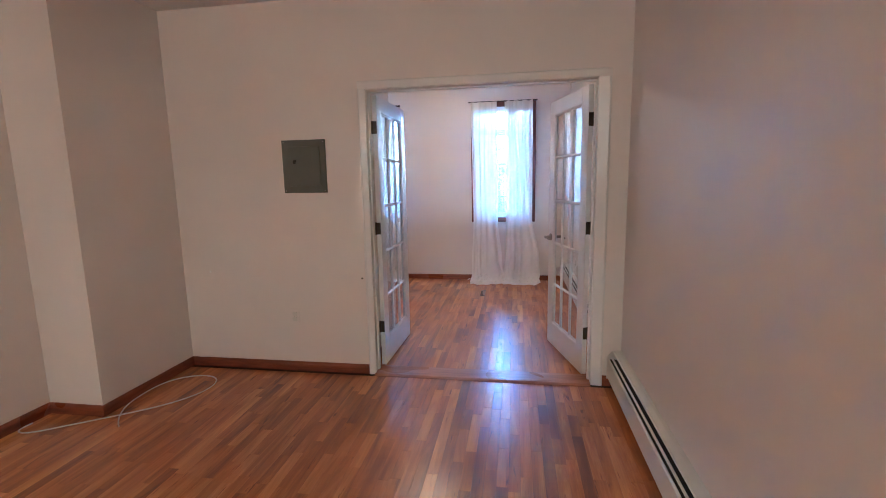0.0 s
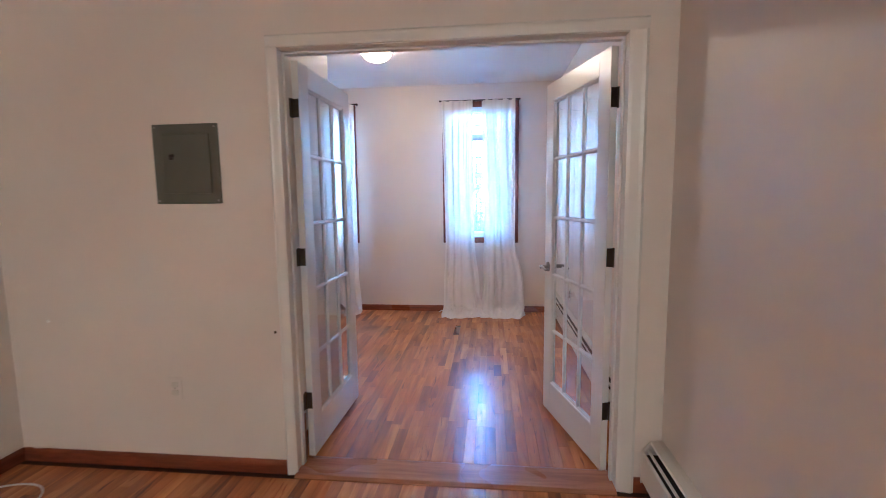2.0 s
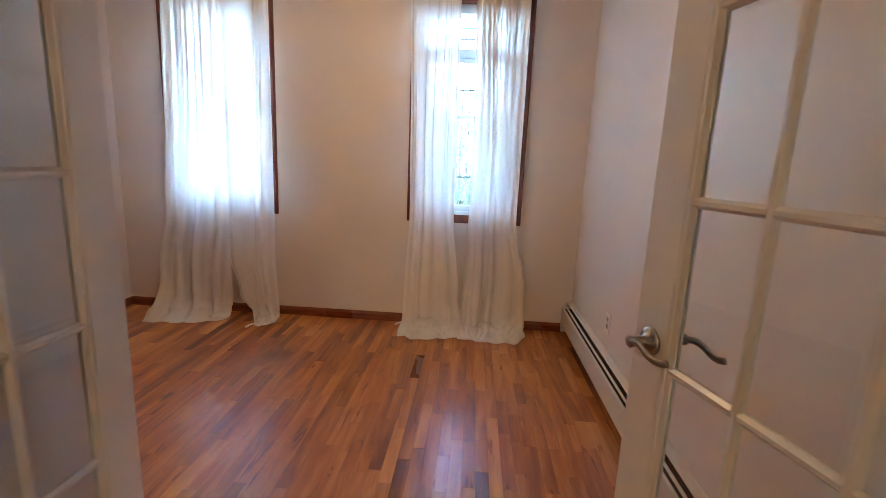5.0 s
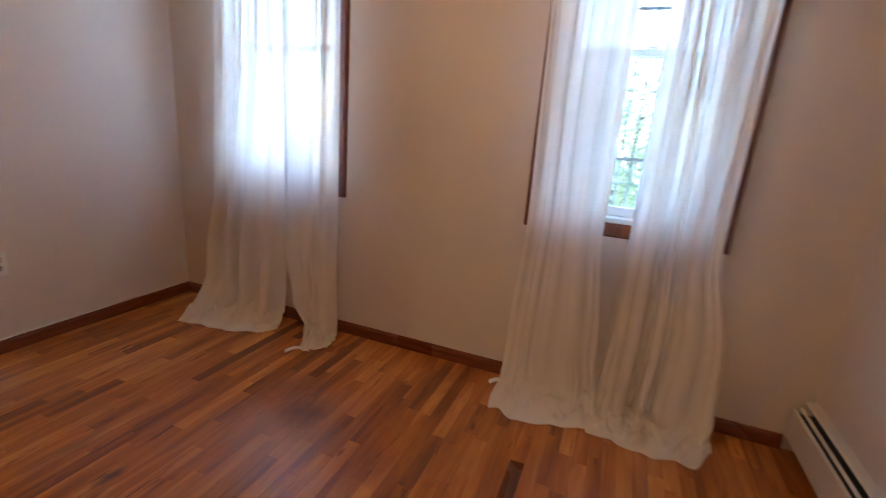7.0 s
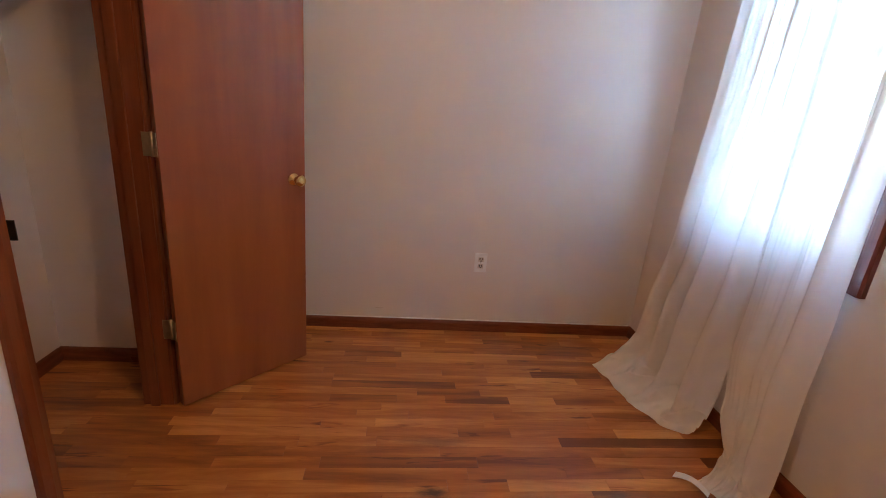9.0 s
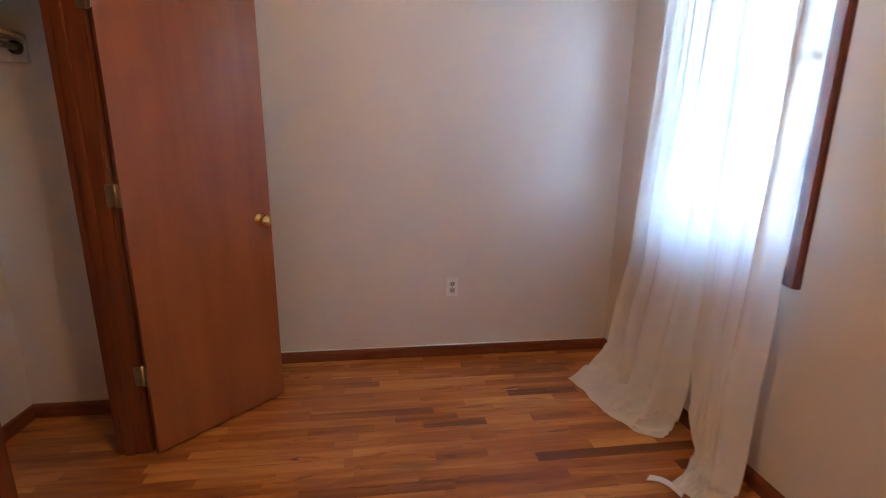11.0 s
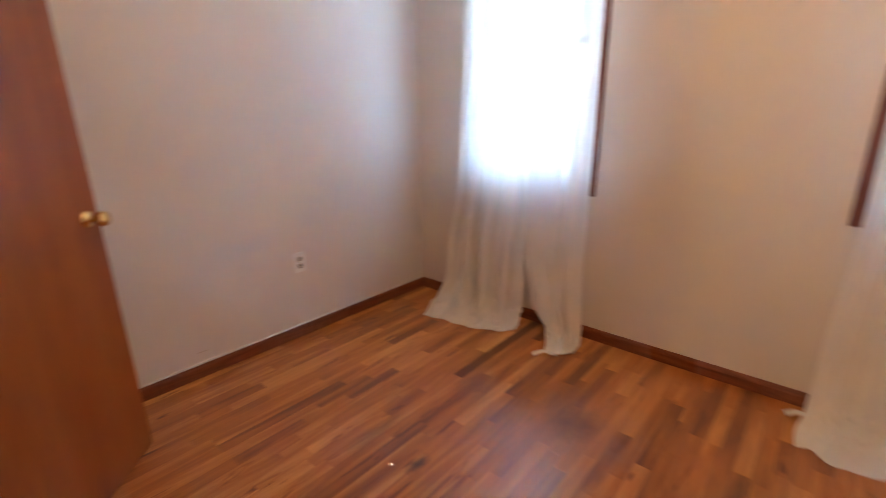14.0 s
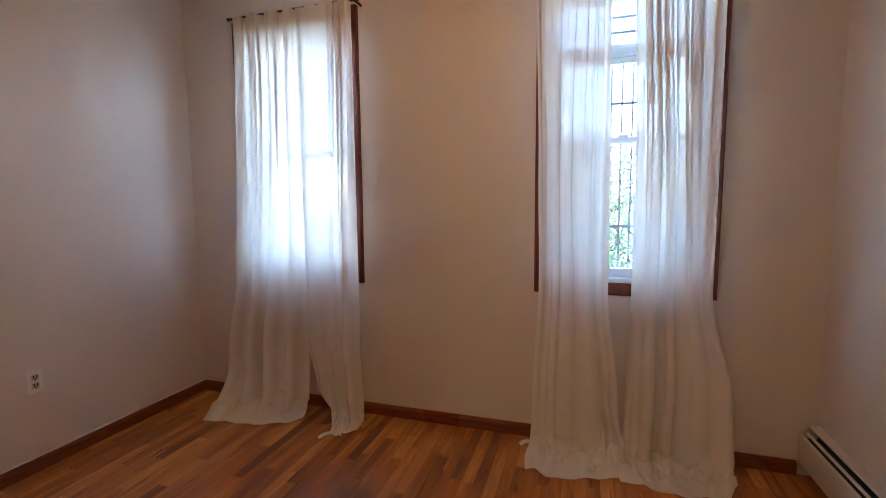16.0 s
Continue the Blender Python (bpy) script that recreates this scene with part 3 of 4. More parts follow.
# ---- windows ----
def window(name, x0, x1, transom):
    wd = thing(name, Matrix(), "white double-hung window in dark reddish wood casing", "window")
    wd["kind"] = "structure"
    yf = YN
    WP = [(0, 0), (WC, 0), (WC, -0.018), (WC - 0.008, -0.026), (0.02, -0.020), (0.008, -0.016), (0, -0.012)]
    a, b = x0 + WC, x1 - WC
    part("casing", sweep([(a - p, yf + q) for p, q in WP], 'Z', WZ0, WZ1), M_WINWOOD, wd)
    part("casing", sweep([(b + p, yf + q) for p, q in WP], 'Z', WZ0, WZ1), M_WINWOOD, wd)
    part("head_casing", sweep([(yf + q, WZ1 - WC + p) for p, q in WP], 'X', a, b), M_WINWOOD, wd)
    part("apron", sweep([(yf + q, WZ0 + WC - p) for p, q in WP], 'X', a, b), M_WINWOOD, wd)
    za, zb = WZ0 + WC, WZ1 - WC
    fr = part("window_frame", bbox(a, a + 0.03, yf + 0.004, yf + 0.17, za, zb, 0.002), M_VINYL, wd)
    part("side_frame", bbox(b - 0.03, b, yf + 0.004, yf + 0.17, za, zb, 0.002), M_VINYL, fr)
    part("window_sill", bbox(a + 0.03, b - 0.03, yf + 0.004, yf + 0.19, za, za + 0.022, 0.003), M_VINYL, wd)
    part("head_frame", bbox(a + 0.03, b - 0.03, yf + 0.004, yf + 0.17, zb - 0.06, zb, 0.002), M_VINYL, fr)
    if transom:
        part("transom_bar", bbox(a + 0.03, b - 0.03, yf + 0.06, yf + 0.15, 2.060, 2.115, 0.003), M_VINYL, fr)
    la, lb = a + 0.03, b - 0.03

    def sash(nm, z0, z1, ya, yb, low):
        s = part(nm, bbox(la, la + 0.038, ya, yb, z0, z1, 0.003), M_VINYL, wd)
        part("stile", bbox(lb - 0.038, lb, ya, yb, z0, z1, 0.003), M_VINYL, s)
        part("rail", bbox(la + 0.038, lb - 0.038, ya, yb, z0, z0 + low, 0.003), M_VINYL, s)
        part("rail", bbox(la + 0.038, lb - 0.038, ya, yb, z1 - 0.028, z1, 0.003), M_VINYL, s)
        g = part("pane", bbox(la + 0.034, lb - 0.034, (ya + yb) / 2 - 0.002, (ya + yb) / 2 + 0.002, z0 + low - 0.003, z1 - 0.025), M_GLASS, s)
        g.visible_shadow = False

    sash("lower_sash", za + 0.023, 1.652, yf + 0.065, yf + 0.095, 0.045)
    sash("upper_sash", 1.622, 2.059 if transom else zb - 0.061, yf + 0.10, yf + 0.13, 0.028)
    if transom:
        g = part("transom_pane", bbox(la, lb, yf + 0.10, yf + 0.104, 2.116, zb - 0.061), M_GLASS, wd)
        g.visible_shadow = False
    lk = part("sash_lock", bbox((a + b) / 2 - 0.025, (a + b) / 2 + 0.025, yf + 0.062, yf + 0.085, 1.6525, 1.666, 0.004), M_VINYL, wd)
    return wd


window("window_1", *W1, False)
window("window_2", *W2, True)


def window_bars(x0, x1):
    """Wrought iron guard outside a window, with rings and scrolls."""
    y = YN + 0.27
    g = thing("window_guard", Matrix(), "painted iron window guard with upright bars and scrolls", "window guard", "window guards")
    a, b = x0 - 0.0, x1 + 0.0
    for z in (0.90, 1.18, 1.66, 1.86, 2.16, 2.24, 2.32):
        part("rail", bbox(a, b, y - 0.005, y + 0.005, z - 0.008, z + 0.008), M_IRON, g)
    n = int((b - a) / 0.052)
    for k in range(n + 1):
        x = a + (b - a) * k / n
        part("bar", bbox(x - 0.005, x + 0.005, y - 0.005, y + 0.005, 0.88, 2.18), M_IRON, g)
    for z, r in ((1.56, 0.05), (1.12, 0.05)):
        for k in range(1, n, 2):
            c = a + (b - a) * k / n
            for sgn in (-1, 1):
                pts = [(c + sgn * r * math.cos(t) * (1 - 0.3 * t / 5), y - 0.009, z + sgn * 0.9 * r * math.sin(t) + 0.02 * sgn) for t in [i * 0.45 for i in range(11)]]
                part("scroll", tube(pts, 0.004, 6), M_IRON, g)
    for x in (a, b):
        for z in (0.95, 2.1):
            part("bracket", bbox(x - 0.01, x + 0.01, YN + 0.21, y, z - 0.01, z + 0.01), M_IRON, g)


window_bars(*W2)


# ---- curtains ----
def lerp_table(table, t):
    for (a, va), (b, vb) in zip(table, table[1:]):
        if t <= b:
            k = max(0.0, min(1.0, (t - a) / (b - a)))
            k = k * k * (3 - 2 * k)
            return va + (vb - va) * k
    return table[-1][1]


def curtain(seed, left, right, edge, front, folds, depth, flat, label, tag, bunch, ytop=3.255, slant=0.0):
    """One sheer panel. left, right: edge x by height above the floor; front: y of the pooled hem across the width;
    edge: x of the hem's two ends; flat: (u0, u1, least) a stretch with few folds; bunch: where the cloth crumples above the floor."""
    rng = random.Random(seed)
    ph = [rng.uniform(0, 6.28) for _ in range(6)]
    cols, rows, pool = 168, 66, 22
    ztop = 2.452
    def pleats(count):
        at = [0.0]
        while at[-1] < 1.0:
            at.append(at[-1] + rng.uniform(0.5, 1.6) / count)
        return [c / at[-1] for c in at], [rng.uniform(0.1, 1.25) for _ in at]

    # narrow gathers from the heading, wide soft folds below
    fine, broad = pleats(folds * 2.6), pleats(folds)

    def phase(u, z, kind=None):
        cuts, amps = kind or broad
        w = min(0.9999, max(0.0, u + (0.05 * math.sin(1.5 * z + ph[0]) + 0.10 * max(0.0, 0.9 - z) * math.cos(ph[4])) * math.sin(math.pi * u) + 0.015 * math.sin(3.3 * z + ph[1] + 5 * u) * math.sin(math.pi * u)))
        for k in range(len(cuts) - 1):
            if w < cuts[k + 1]:
                t = (w - cuts[k]) / (cuts[k + 1] - cuts[k])
                a = amps[k] + (amps[k + 1] - amps[k]) * t * t * (3 - 2 * t)
                return 2 * math.pi * (k + t) + ph[2], a
        return 0.0, 1.0

    def calm(u):
        if not flat:
            return 1.0
        a, b, least = flat
        far = max(a - u, u - b, 0.0)
        return min(1.0, least + far / 0.09)

    def fold(u, z):
        p, a = phase(u, z)
        q, f = phase(u, z, fine)
        low = max(0.0, min(1.0, (z - 0.65) / 1.4))
        a *= depth * calm(u) * (2.5 - 1.6 * low)
        f *= depth * 0.55 * calm(u) * low * low * (3 - 2 * low)
        wr = 0.005 * noise.noise(Vector((u * 5 + seed, z * 1.6, 0.3))) + 0.0016 * noise.noise(Vector((u * 26 + seed, z * 6.0, 1.3)))
        tight = max(0.0, 1 - z / 0.5) * math.exp(-((u - bunch) / 0.13) ** 2)
        wr += tight * (0.020 * math.sin(44 * u + 5 * z) + 0.010 * math.sin(83 * u - 9 * z + ph[3]))
        return a * math.sin(p) + f * math.sin(q) + wr, -(0.15 + 0.3 * low) * a * math.sin(2 * p) - 1.25 * f * math.sin(2 * q), p

    bm = bmesh.new()
    grid = [[] for _ in range(rows + pool)]
    for i in range(cols + 1):
        u = i / cols
        out = slant * math.exp(-(u / 0.30) ** 2)
        lift = 0.11 + 0.05 * math.sin(7 * u + ph[3]) + 0.03 * math.sin(17 * u + ph[4]) + out
        hem = lerp_table(front, u) + 0.03 * noise.noise(Vector((u * 4.5 + seed, 4.4, 0.7))) + 0.012 * noise.noise(Vector((u * 11 + seed, 1.4, 0.2)))
        xe = edge[0] + (edge[1] - edge[0]) * u
        damp = min(1.0, 0.25 + 6 * u, 0.25 + 6 * (1 - u))
        for j in range(rows):
            z = ztop - (ztop - lift) * j / (rows - 1)
            xa, xb = lerp_table(left, z), lerp_table(right, z)
            dy, dx, p = fold(u, z)
            flare = 0.07 * max(0.0, 1 - z / 0.8) ** 2
            x = xa + (xb - xa) * u + dx * damp
            y = min(ytop - 0.040 + dy - flare, YN - 0.030 if z > 0.8 else YN - 0.018)
            grid[j].append(bm.verts.new((x, y, z)))
        for j in range(pool):
            k = (j + 1) / pool
            x1 = x + (xe - x) * k + 0.010 * math.sin(15 * u + 7 * k + ph[5]) * k
            yc = y - 0.012 - 0.45 * out
            yy = (1 - k) ** 2 * y + 2 * k * (1 - k) * yc + k * k * hem
            zz = (1 - k) ** 2 * lift + 2 * k * (1 - k) * (0.012 + 0.3 * out) + k * k * 0.004
            body = math.sin(math.pi * min(1.0, k)) 
            zz += 0.010 * body * (0.5 + 0.5 * math.sin(p + 2.5 * k)) + 0.075 * body * max(0.0, noise.noise(Vector((u * 6 + seed, k * 3.0 + u * 4, 2.1)))) + 0.03 * body * max(0.0, noise.noise(Vector((u * 17 + seed, k * 6.0, 5.1)))) + 0.004 * (1 - k)
            zz += 0.006 * (0.5 + 0.5 * math.sin(23 * u + ph[0])) * k
            grid[rows + j].append(bm.verts.new((x1, min(yy, YN - 0.018), max(zz, 0.003))))
    for j in range(rows + pool - 1):
        for i in range(cols):
            bm.faces.new((grid[j][i], grid[j][i + 1], grid[j + 1][i + 1], grid[j + 1][i]))
    ob = tagged(part("curtain", bm, M_CLOTH, None, "", True), label, "curtain", "curtains")
    # doubled heading band just in front of the panel
    bm = bmesh.new()
    line0 = []
    for j in range(9):
        line = []
        for i in range(cols + 1):
            u = i / cols
            z = 2.458 - 0.0125 * j + 0.004 * math.sin(23 * u + ph[0]) * (1 - j / 8)
            xa, xb = lerp_table(left, z), lerp_table(right, z)
            dy, dx, p = fold(u, z)
            damp = min(1.0, 0.25 + 6 * u, 0.25 + 6 * (1 - u))
            line.append(bm.verts.new((xa + (xb - xa) * u + dx * damp, ytop - 0.0435 + dy, z)))
        if line0:
            for i in range(cols):
                bm.faces.new((line0[i], line0[i + 1], line[i + 1], line[i]))
        line0 = line
    part("heading", bm, M_HEADER, ob, "gathered cream rod-pocket heading", True)
    if tag:
        (xa, ya), (xb, yb) = tag
        d = Vector((xb - xa, yb - ya, 0))
        nrm = Vector((-d.y, d.x, 0)).normalized() * 0.020
        bm = bmesh.new()
        rows_ = []
        for k in range(9):
            t = k / 8
            c = Vector((xa, ya, 0.012 + 0.022 * math.sin(math.pi * t) + 0.010 * t)) + d * t
            tip = nrm * (0.8 + 0.3 * t)
            rows_.append([bm.verts.new(c + side * tip + Vector((0, 0, dz))) for side, dz in ((-1, 0.0), (1, 0.004), (1, 0.006), (-1, 0.002))])
        for p, q in zip(rows_, rows_[1:]):
            for k in range(4):
                bm.faces.new((p[k], p[(k + 1) % 4], q[(k + 1) % 4], q[k]))
        bm.faces.new(rows_[0][::-1])
        bm.faces.new(rows_[-1])
        bmesh.ops.recalc_face_normals(bm, faces=bm.faces)
        part("hem_tape", bm, M_TAPE, ob, "loose white hem tape end")
    return ob


curtain(3, [(0, -1.56), (0.4, -1.55), (0.85, -1.478), (1.55, -1.447), (2.5, -1.42)], [(0, -0.97), (0.35, -0.985), (0.8, -0.96), (2.5, -0.945)], (-1.545, -0.972),
        [(0, 2.915), (0.3, 2.96), (0.6, 2.985), (0.85, 3.02), (1, 3.12)], 4.0, 0.023, None,
        "sheer white linen curtain panel pooling on the floor", None, 0.93, slant=0.20)
curtain(8, [(0, -0.76), (0.2, -0.90), (0.5, -0.985), (2.5, -0.972)], [(0, -0.575), (0.5, -0.618), (2.5, -0.612)], (-0.725, -0.562),
        [(0, 3.03), (0.5, 3.01), (1, 3.105)], 3.2, 0.024, (0.10, 0.58, 0.07),
        "sheer white linen curtain panel, flat in its middle, hem bunched", ((-0.625, 3.00), (-0.720, 2.915)), 0.5)
curtain(15, [(0, 0.42), (0.3, 0.424), (0.9, 0.448), (1.5, 0.440), (2.5, 0.418)], [(0, 0.905), (0.3, 0.845), (0.9, 0.787), (2.5, 0.772)], (0.405, 0.90),
        [(0, 2.985), (0.35, 2.94), (0.7, 2.985), (1, 3.045)], 3.0, 0.018, (0.22, 0.80, 0.38),
        "sheer white linen curtain panel with soft folds beside the gap", ((0.46, 3.205), (0.362, 3.172)), 0.95)
curtain(27, [(0, 0.86), (0.4, 0.88), (0.9, 0.894), (1.5, 0.893), (2.5, 0.872)], [(0, 1.365), (0.35, 1.35), (0.9, 1.250), (2.5, 1.245)], (0.86, 1.362),
        [(0, 3.012), (0.5, 2.98), (0.85, 2.972), (1, 3.125)], 3.2, 0.019, None,
        "sheer white linen curtain panel drawn aside, hem on the floor", None, 0.06)


def curtain_rod(x0, x1):
    r = thing("curtain_rod", Matrix(), "thin dark metal curtain rod on small brackets", "curtain rod", "curtain rods")
    part("rod", tube([(x0, 3.240, 2.464), (x1, 3.240, 2.464)], 0.008, 12), M_ROD, r, "", True)
    for x in (x0 + 0.012, x1 - 0.012):
        part("bracket", bbox(x - 0.006, x + 0.006, 3.240, YN - 0.001, 2.458, 2.470, 0.002), M_ROD, r)
        part("finial", lathe([(0.004, -0.012), (0.010, -0.006), (0.010, 0.006), (0.004, 0.012)], 12, 'X'), M_ROD, r, "", True).location = (x0 - 0.008 if x < (x0 + x1) / 2 else x1 + 0.008, 3.240, 2.464)


curtain_rod(-1.46, -0.585)
curtain_rod(0.405, 1.288)


# ---- heaters ----
def heater(y0, y1, group, out=0.0):
    h = thing("baseboard_heater", Matrix(), "cream enamelled hot water baseboard heater along the wall", "heater", group)
    xw = XE - out
    part("back_plate", bbox(xw - 0.006, XE - 0.0005, y0, y1, 0.02, 0.262, 0.001), M_HEAT, h)
    hood = [(xw - 0.006, 0.262), (xw - 0.036, 0.258), (xw - 0.041, 0.250), (xw - 0.038, 0.248), (xw - 0.006, 0.256)]
    part("hood", sweep(hood, 'Y', y0, y1), M_HEAT, h)
    front = [(xw - 0.075, 0.076), (xw - 0.071, 0.072), (xw - 0.073, 0.206), (xw - 0.066, 0.213), (xw - 0.069, 0.216), (xw - 0.077, 0.209)]
    part("front_panel", sweep(front, 'Y', y0, y1), M_HEAT, h)
    damper = [(xw - 0.0575, 0.221), (xw - 0.0495, 0.231), (xw - 0.048, 0.2295), (xw - 0.056, 0.2195)]
    part("damper", sweep(damper, 'Y', y0 + 0.01, y1 - 0.01), M_HEAT, h)
    # solid black core and added liner put the slots' shade into the colour
    part("fin_shade_core", bbox(xw - 0.066, xw - 0.008, y0 + 0.02, y1 - 0.02, 0.09, 0.205), M_BLACK, h)
    part("shade_liner", bbox(xw - 0.0085, xw - 0.0062, y0 + 0.01, y1 - 0.01, 0.10, 0.2465), M_BLACK, h)
    for ya, yb in ((y0 - 0.001, y0 + 0.006), (y1 - 0.006, y1 + 0.001)):
        cap = [(XE - 0.0005, 0.06), (xw - 0.078, 0.06), (xw - 0.078, 0.211), (xw - 0.040, 0.259), (XE - 0.0005, 0.263)]
        part("end_cap", sweep(cap, 'Y', ya, yb), M_HEAT, h)
    return h


heater(0.15, 3.305, "baseboard heaters")
heater(-4.6, -0.022, "baseboard heaters", 0.018)


# ---- wall fittings ----
def outlet(m, label, face, dark, inner):
    o = thing("wall_outlet", m, label, "outlet", "wall outlets")
    part("plate", bbox(-0.037, 0.037, -0.006, 0, -0.060, 0.060, 0.003), face, o)
    for z in (-0.021, 0.021):
        f = part("socket", bbox(-0.0165, 0.0165, -0.0085, -0.0055, z - 0.014, z + 0.014, 0.003), inner, o)
        for x in (-0.0068, 0.0068):
            part("slot", bbox(x - 0.003, x + 0.003, -0.0092, -0.0084, z - 0.003, z + 0.010), dark, f)
        part("ground_hole", bbox(-0.004, 0.004, -0.0092, -0.0084, z - 0.012, z - 0.005), dark, f)
    part("screw", lathe([(0.003, -0.0075), (0.003, -0.0055)], 12, 'Y'), M_NICKEL, o)


outlet(pose(-0.622, -0.0005, 0.428), "ivory duplex outlet painted over on the partition wall", M_WALL, M_HEAT, M_HEAT)
outlet(pose(XW + 0.0005, 2.295, 0.455, 0, 0, 90), "ivory duplex outlet on the plain bedroom wall", M_PLASTIC, M_SLOT, M_SOCKET)
outlet(pose(XE - 0.0005, 2.385, 0.42, 0, 0, -90), "ivory duplex outlet above the baseboard heater", M_PLASTIC, M_SLOT, M_SOCKET)

ep = thing("electrical_panel", Matrix(), "grey metal electrical panel set into the white wall", "breaker panel")
part("cover", bbox(-0.632, -0.303, -0.010, -0.0005, 1.357, 1.731, 0.003), M_PANEL, ep)
part("door", bbox(-0.585, -0.345, -0.016, -0.0098, 1.405, 1.685, 0.004), M_PANEL, ep)
part("hinge_line", bbox(-0.350, -0.346, -0.018, -0.0155, 1.43, 1.66), M_PANEL, ep)
part("latch", bbox(-0.548, -0.528, -0.020, -0.0155, 1.565, 1.59, 0.003), M_BLACK, ep, "black latch with a round pull")
part("pull", lathe([(0.006, -0.024), (0.009, -0.0195)], 14, 'Y'), M_BLACK, ep).location = (-0.530, 0, 1.583)
for x, z in ((-0.617, 1.716), (-0.318, 1.716), (-0.617, 1.372), (-0.318, 1.372)):
    part("screw", lathe([(0.004, -0.0125), (0.005, -0.0095)], 12, 'Y'), M_NICKEL, ep).location = (x, 0, z)

tagged(part("nail", lathe([(0.0035, -0.012), (0.0065, -0.0105), (0.0065, -0.008), (0.003, -0.0005)], 10, 'Y'), M_BRONZE), "small dark nail head beside the door casing", "nail").location = (-0.074, 0, 0.732)
tagged(part("wall_plug", lathe([(0.004, -0.006), (0.008, -0.004), (0.009, -0.0005)], 10, 'Y'), M_PLASTIC), "small pale plug stuck in the partition wall", "wall plug").location = (-1.296, 0, 0.765)


structure("scuff_mark", bbox(XW + 0.0005, XW + 0.0015, 1.678, 1.726, 0.130, 0.134), M_SOCKET, "short tan scuff low on the bedroom wall", "scuff")


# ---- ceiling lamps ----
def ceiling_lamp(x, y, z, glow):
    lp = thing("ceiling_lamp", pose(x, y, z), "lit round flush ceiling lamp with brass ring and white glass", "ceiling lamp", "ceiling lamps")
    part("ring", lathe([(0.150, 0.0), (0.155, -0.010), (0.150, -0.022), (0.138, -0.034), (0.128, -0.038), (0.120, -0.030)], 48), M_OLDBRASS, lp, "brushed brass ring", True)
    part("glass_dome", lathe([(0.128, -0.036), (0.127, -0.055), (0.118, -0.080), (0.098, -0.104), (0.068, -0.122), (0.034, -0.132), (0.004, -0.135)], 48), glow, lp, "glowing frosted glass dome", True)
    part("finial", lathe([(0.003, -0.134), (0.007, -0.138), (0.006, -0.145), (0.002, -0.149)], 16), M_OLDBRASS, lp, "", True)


ceiling_lamp(0.0, 1.90, CB, M_GLOW)
# unseen second lamp, added to light the front room from behind
ceiling_lamp(0.75, -6.8, CA, M_GLOW_FILL)

# ---- closet fittings ----
sh = thing("closet_shelf", Matrix(), "pale pine closet shelf on white cleats", "shelf")
part("board", bbox(-1.479, -0.226, 0.186, 0.455, 1.708, 1.726, 0.003), M_SHELF, sh)
part("cleat", bbox(-1.479, -1.461, 0.186, 0.40, 1.62, 1.707, 0.002), M_TRIM, sh)
part("cleat", bbox(-0.244, -0.226, 0.186, 0.40, 1.62, 1.707, 0.002), M_TRIM, sh)
part("back_cleat", bbox(-1.460, -0.245, 0.186, 0.204, 1.62, 1.707, 0.002), M_TRIM, sh)
cr = thing("closet_rod", Matrix(), "dull metal hanging rod held in end sockets under the shelf", "clothes rod")
part("rod", tube([(-1.460, 0.425, 1.675), (-0.245, 0.425, 1.675)], 0.013, 16), M_OLDBRASS, cr, "", True)
for x in (-1.4605, -0.2445):
    part("socket", lathe([(0.026, -0.006), (0.026, 0.006)], 20, 'X'), M_BRONZE, cr, "", True).location = (x + (0.006 if x < -1 else -0.006), 0.425, 1.675)
part("socket_block", bbox(-1.479, -1.461, 0.402, 0.455, 1.62, 1.707, 0.002), M_TRIM, cr)
part("socket_block", bbox(-0.244, -0.226, 0.402, 0.455, 1.62, 1.707, 0.002), M_TRIM, cr)


# ---- cable on the floor ----
def cable(name, pts, radius, label):
    cu = bpy.data.curves.new(name, 'CURVE')
    cu.dimensions = '3D'
    cu.bevel_depth = radius
    cu.bevel_resolution = 3
    sp = cu.splines.new('NURBS')
    sp.points.add(len(pts) - 1)
    for q, p in zip(sp.points, pts):
        q.co = (*p, 1)
    sp.use_endpoint_u = True
    sp.order_u = 4
    sp.resolution_u = 8
    cu.materials.append(M_CABLE)
    return tagged(new(name, cu), label, "cable")


cable("cable", [(-1.88, -0.96, 0.008), (-1.892, -1.03, 0.008), (-1.86, -1.072, 0.008), (-1.765, -1.053, 0.008), (-1.69, -0.995, 0.008), (-1.56, -0.905, 0.008), (-1.43, -0.83, 0.015), (-1.285, -0.715, 0.012),
                (-1.18, -0.60, 0.010), (-1.10, -0.46, 0.010), (-1.095, -0.325, 0.010), (-1.155, -0.228, 0.012), (-1.275, -0.197, 0.010), (-1.41, -0.24, 0.010), (-1.502, -0.355, 0.010), (-1.506, -0.51, 0.010),
                (-1.497, -0.64, 0.010), (-1.455, -0.755, 0.012), (-1.385, -0.86, 0.008), (-1.31, -0.927, 0.008)], 0.0042, "thin white coaxial cable looped loosely on the floor")
cable("cable_stub", [(-1.46, -0.006, 0.073), (-1.42, -0.010, 0.074), (-1.37, -0.012, 0.078), (-1.33, -0.018, 0.096)], 0.003, "short cut cable end lying on the baseboard")


# ---- outside ----
structure("ground", bbox(-300, 300, -300, 300, -1.0, -0.7), M_GROUND, "pale paving and ground outside the windows", "ground")


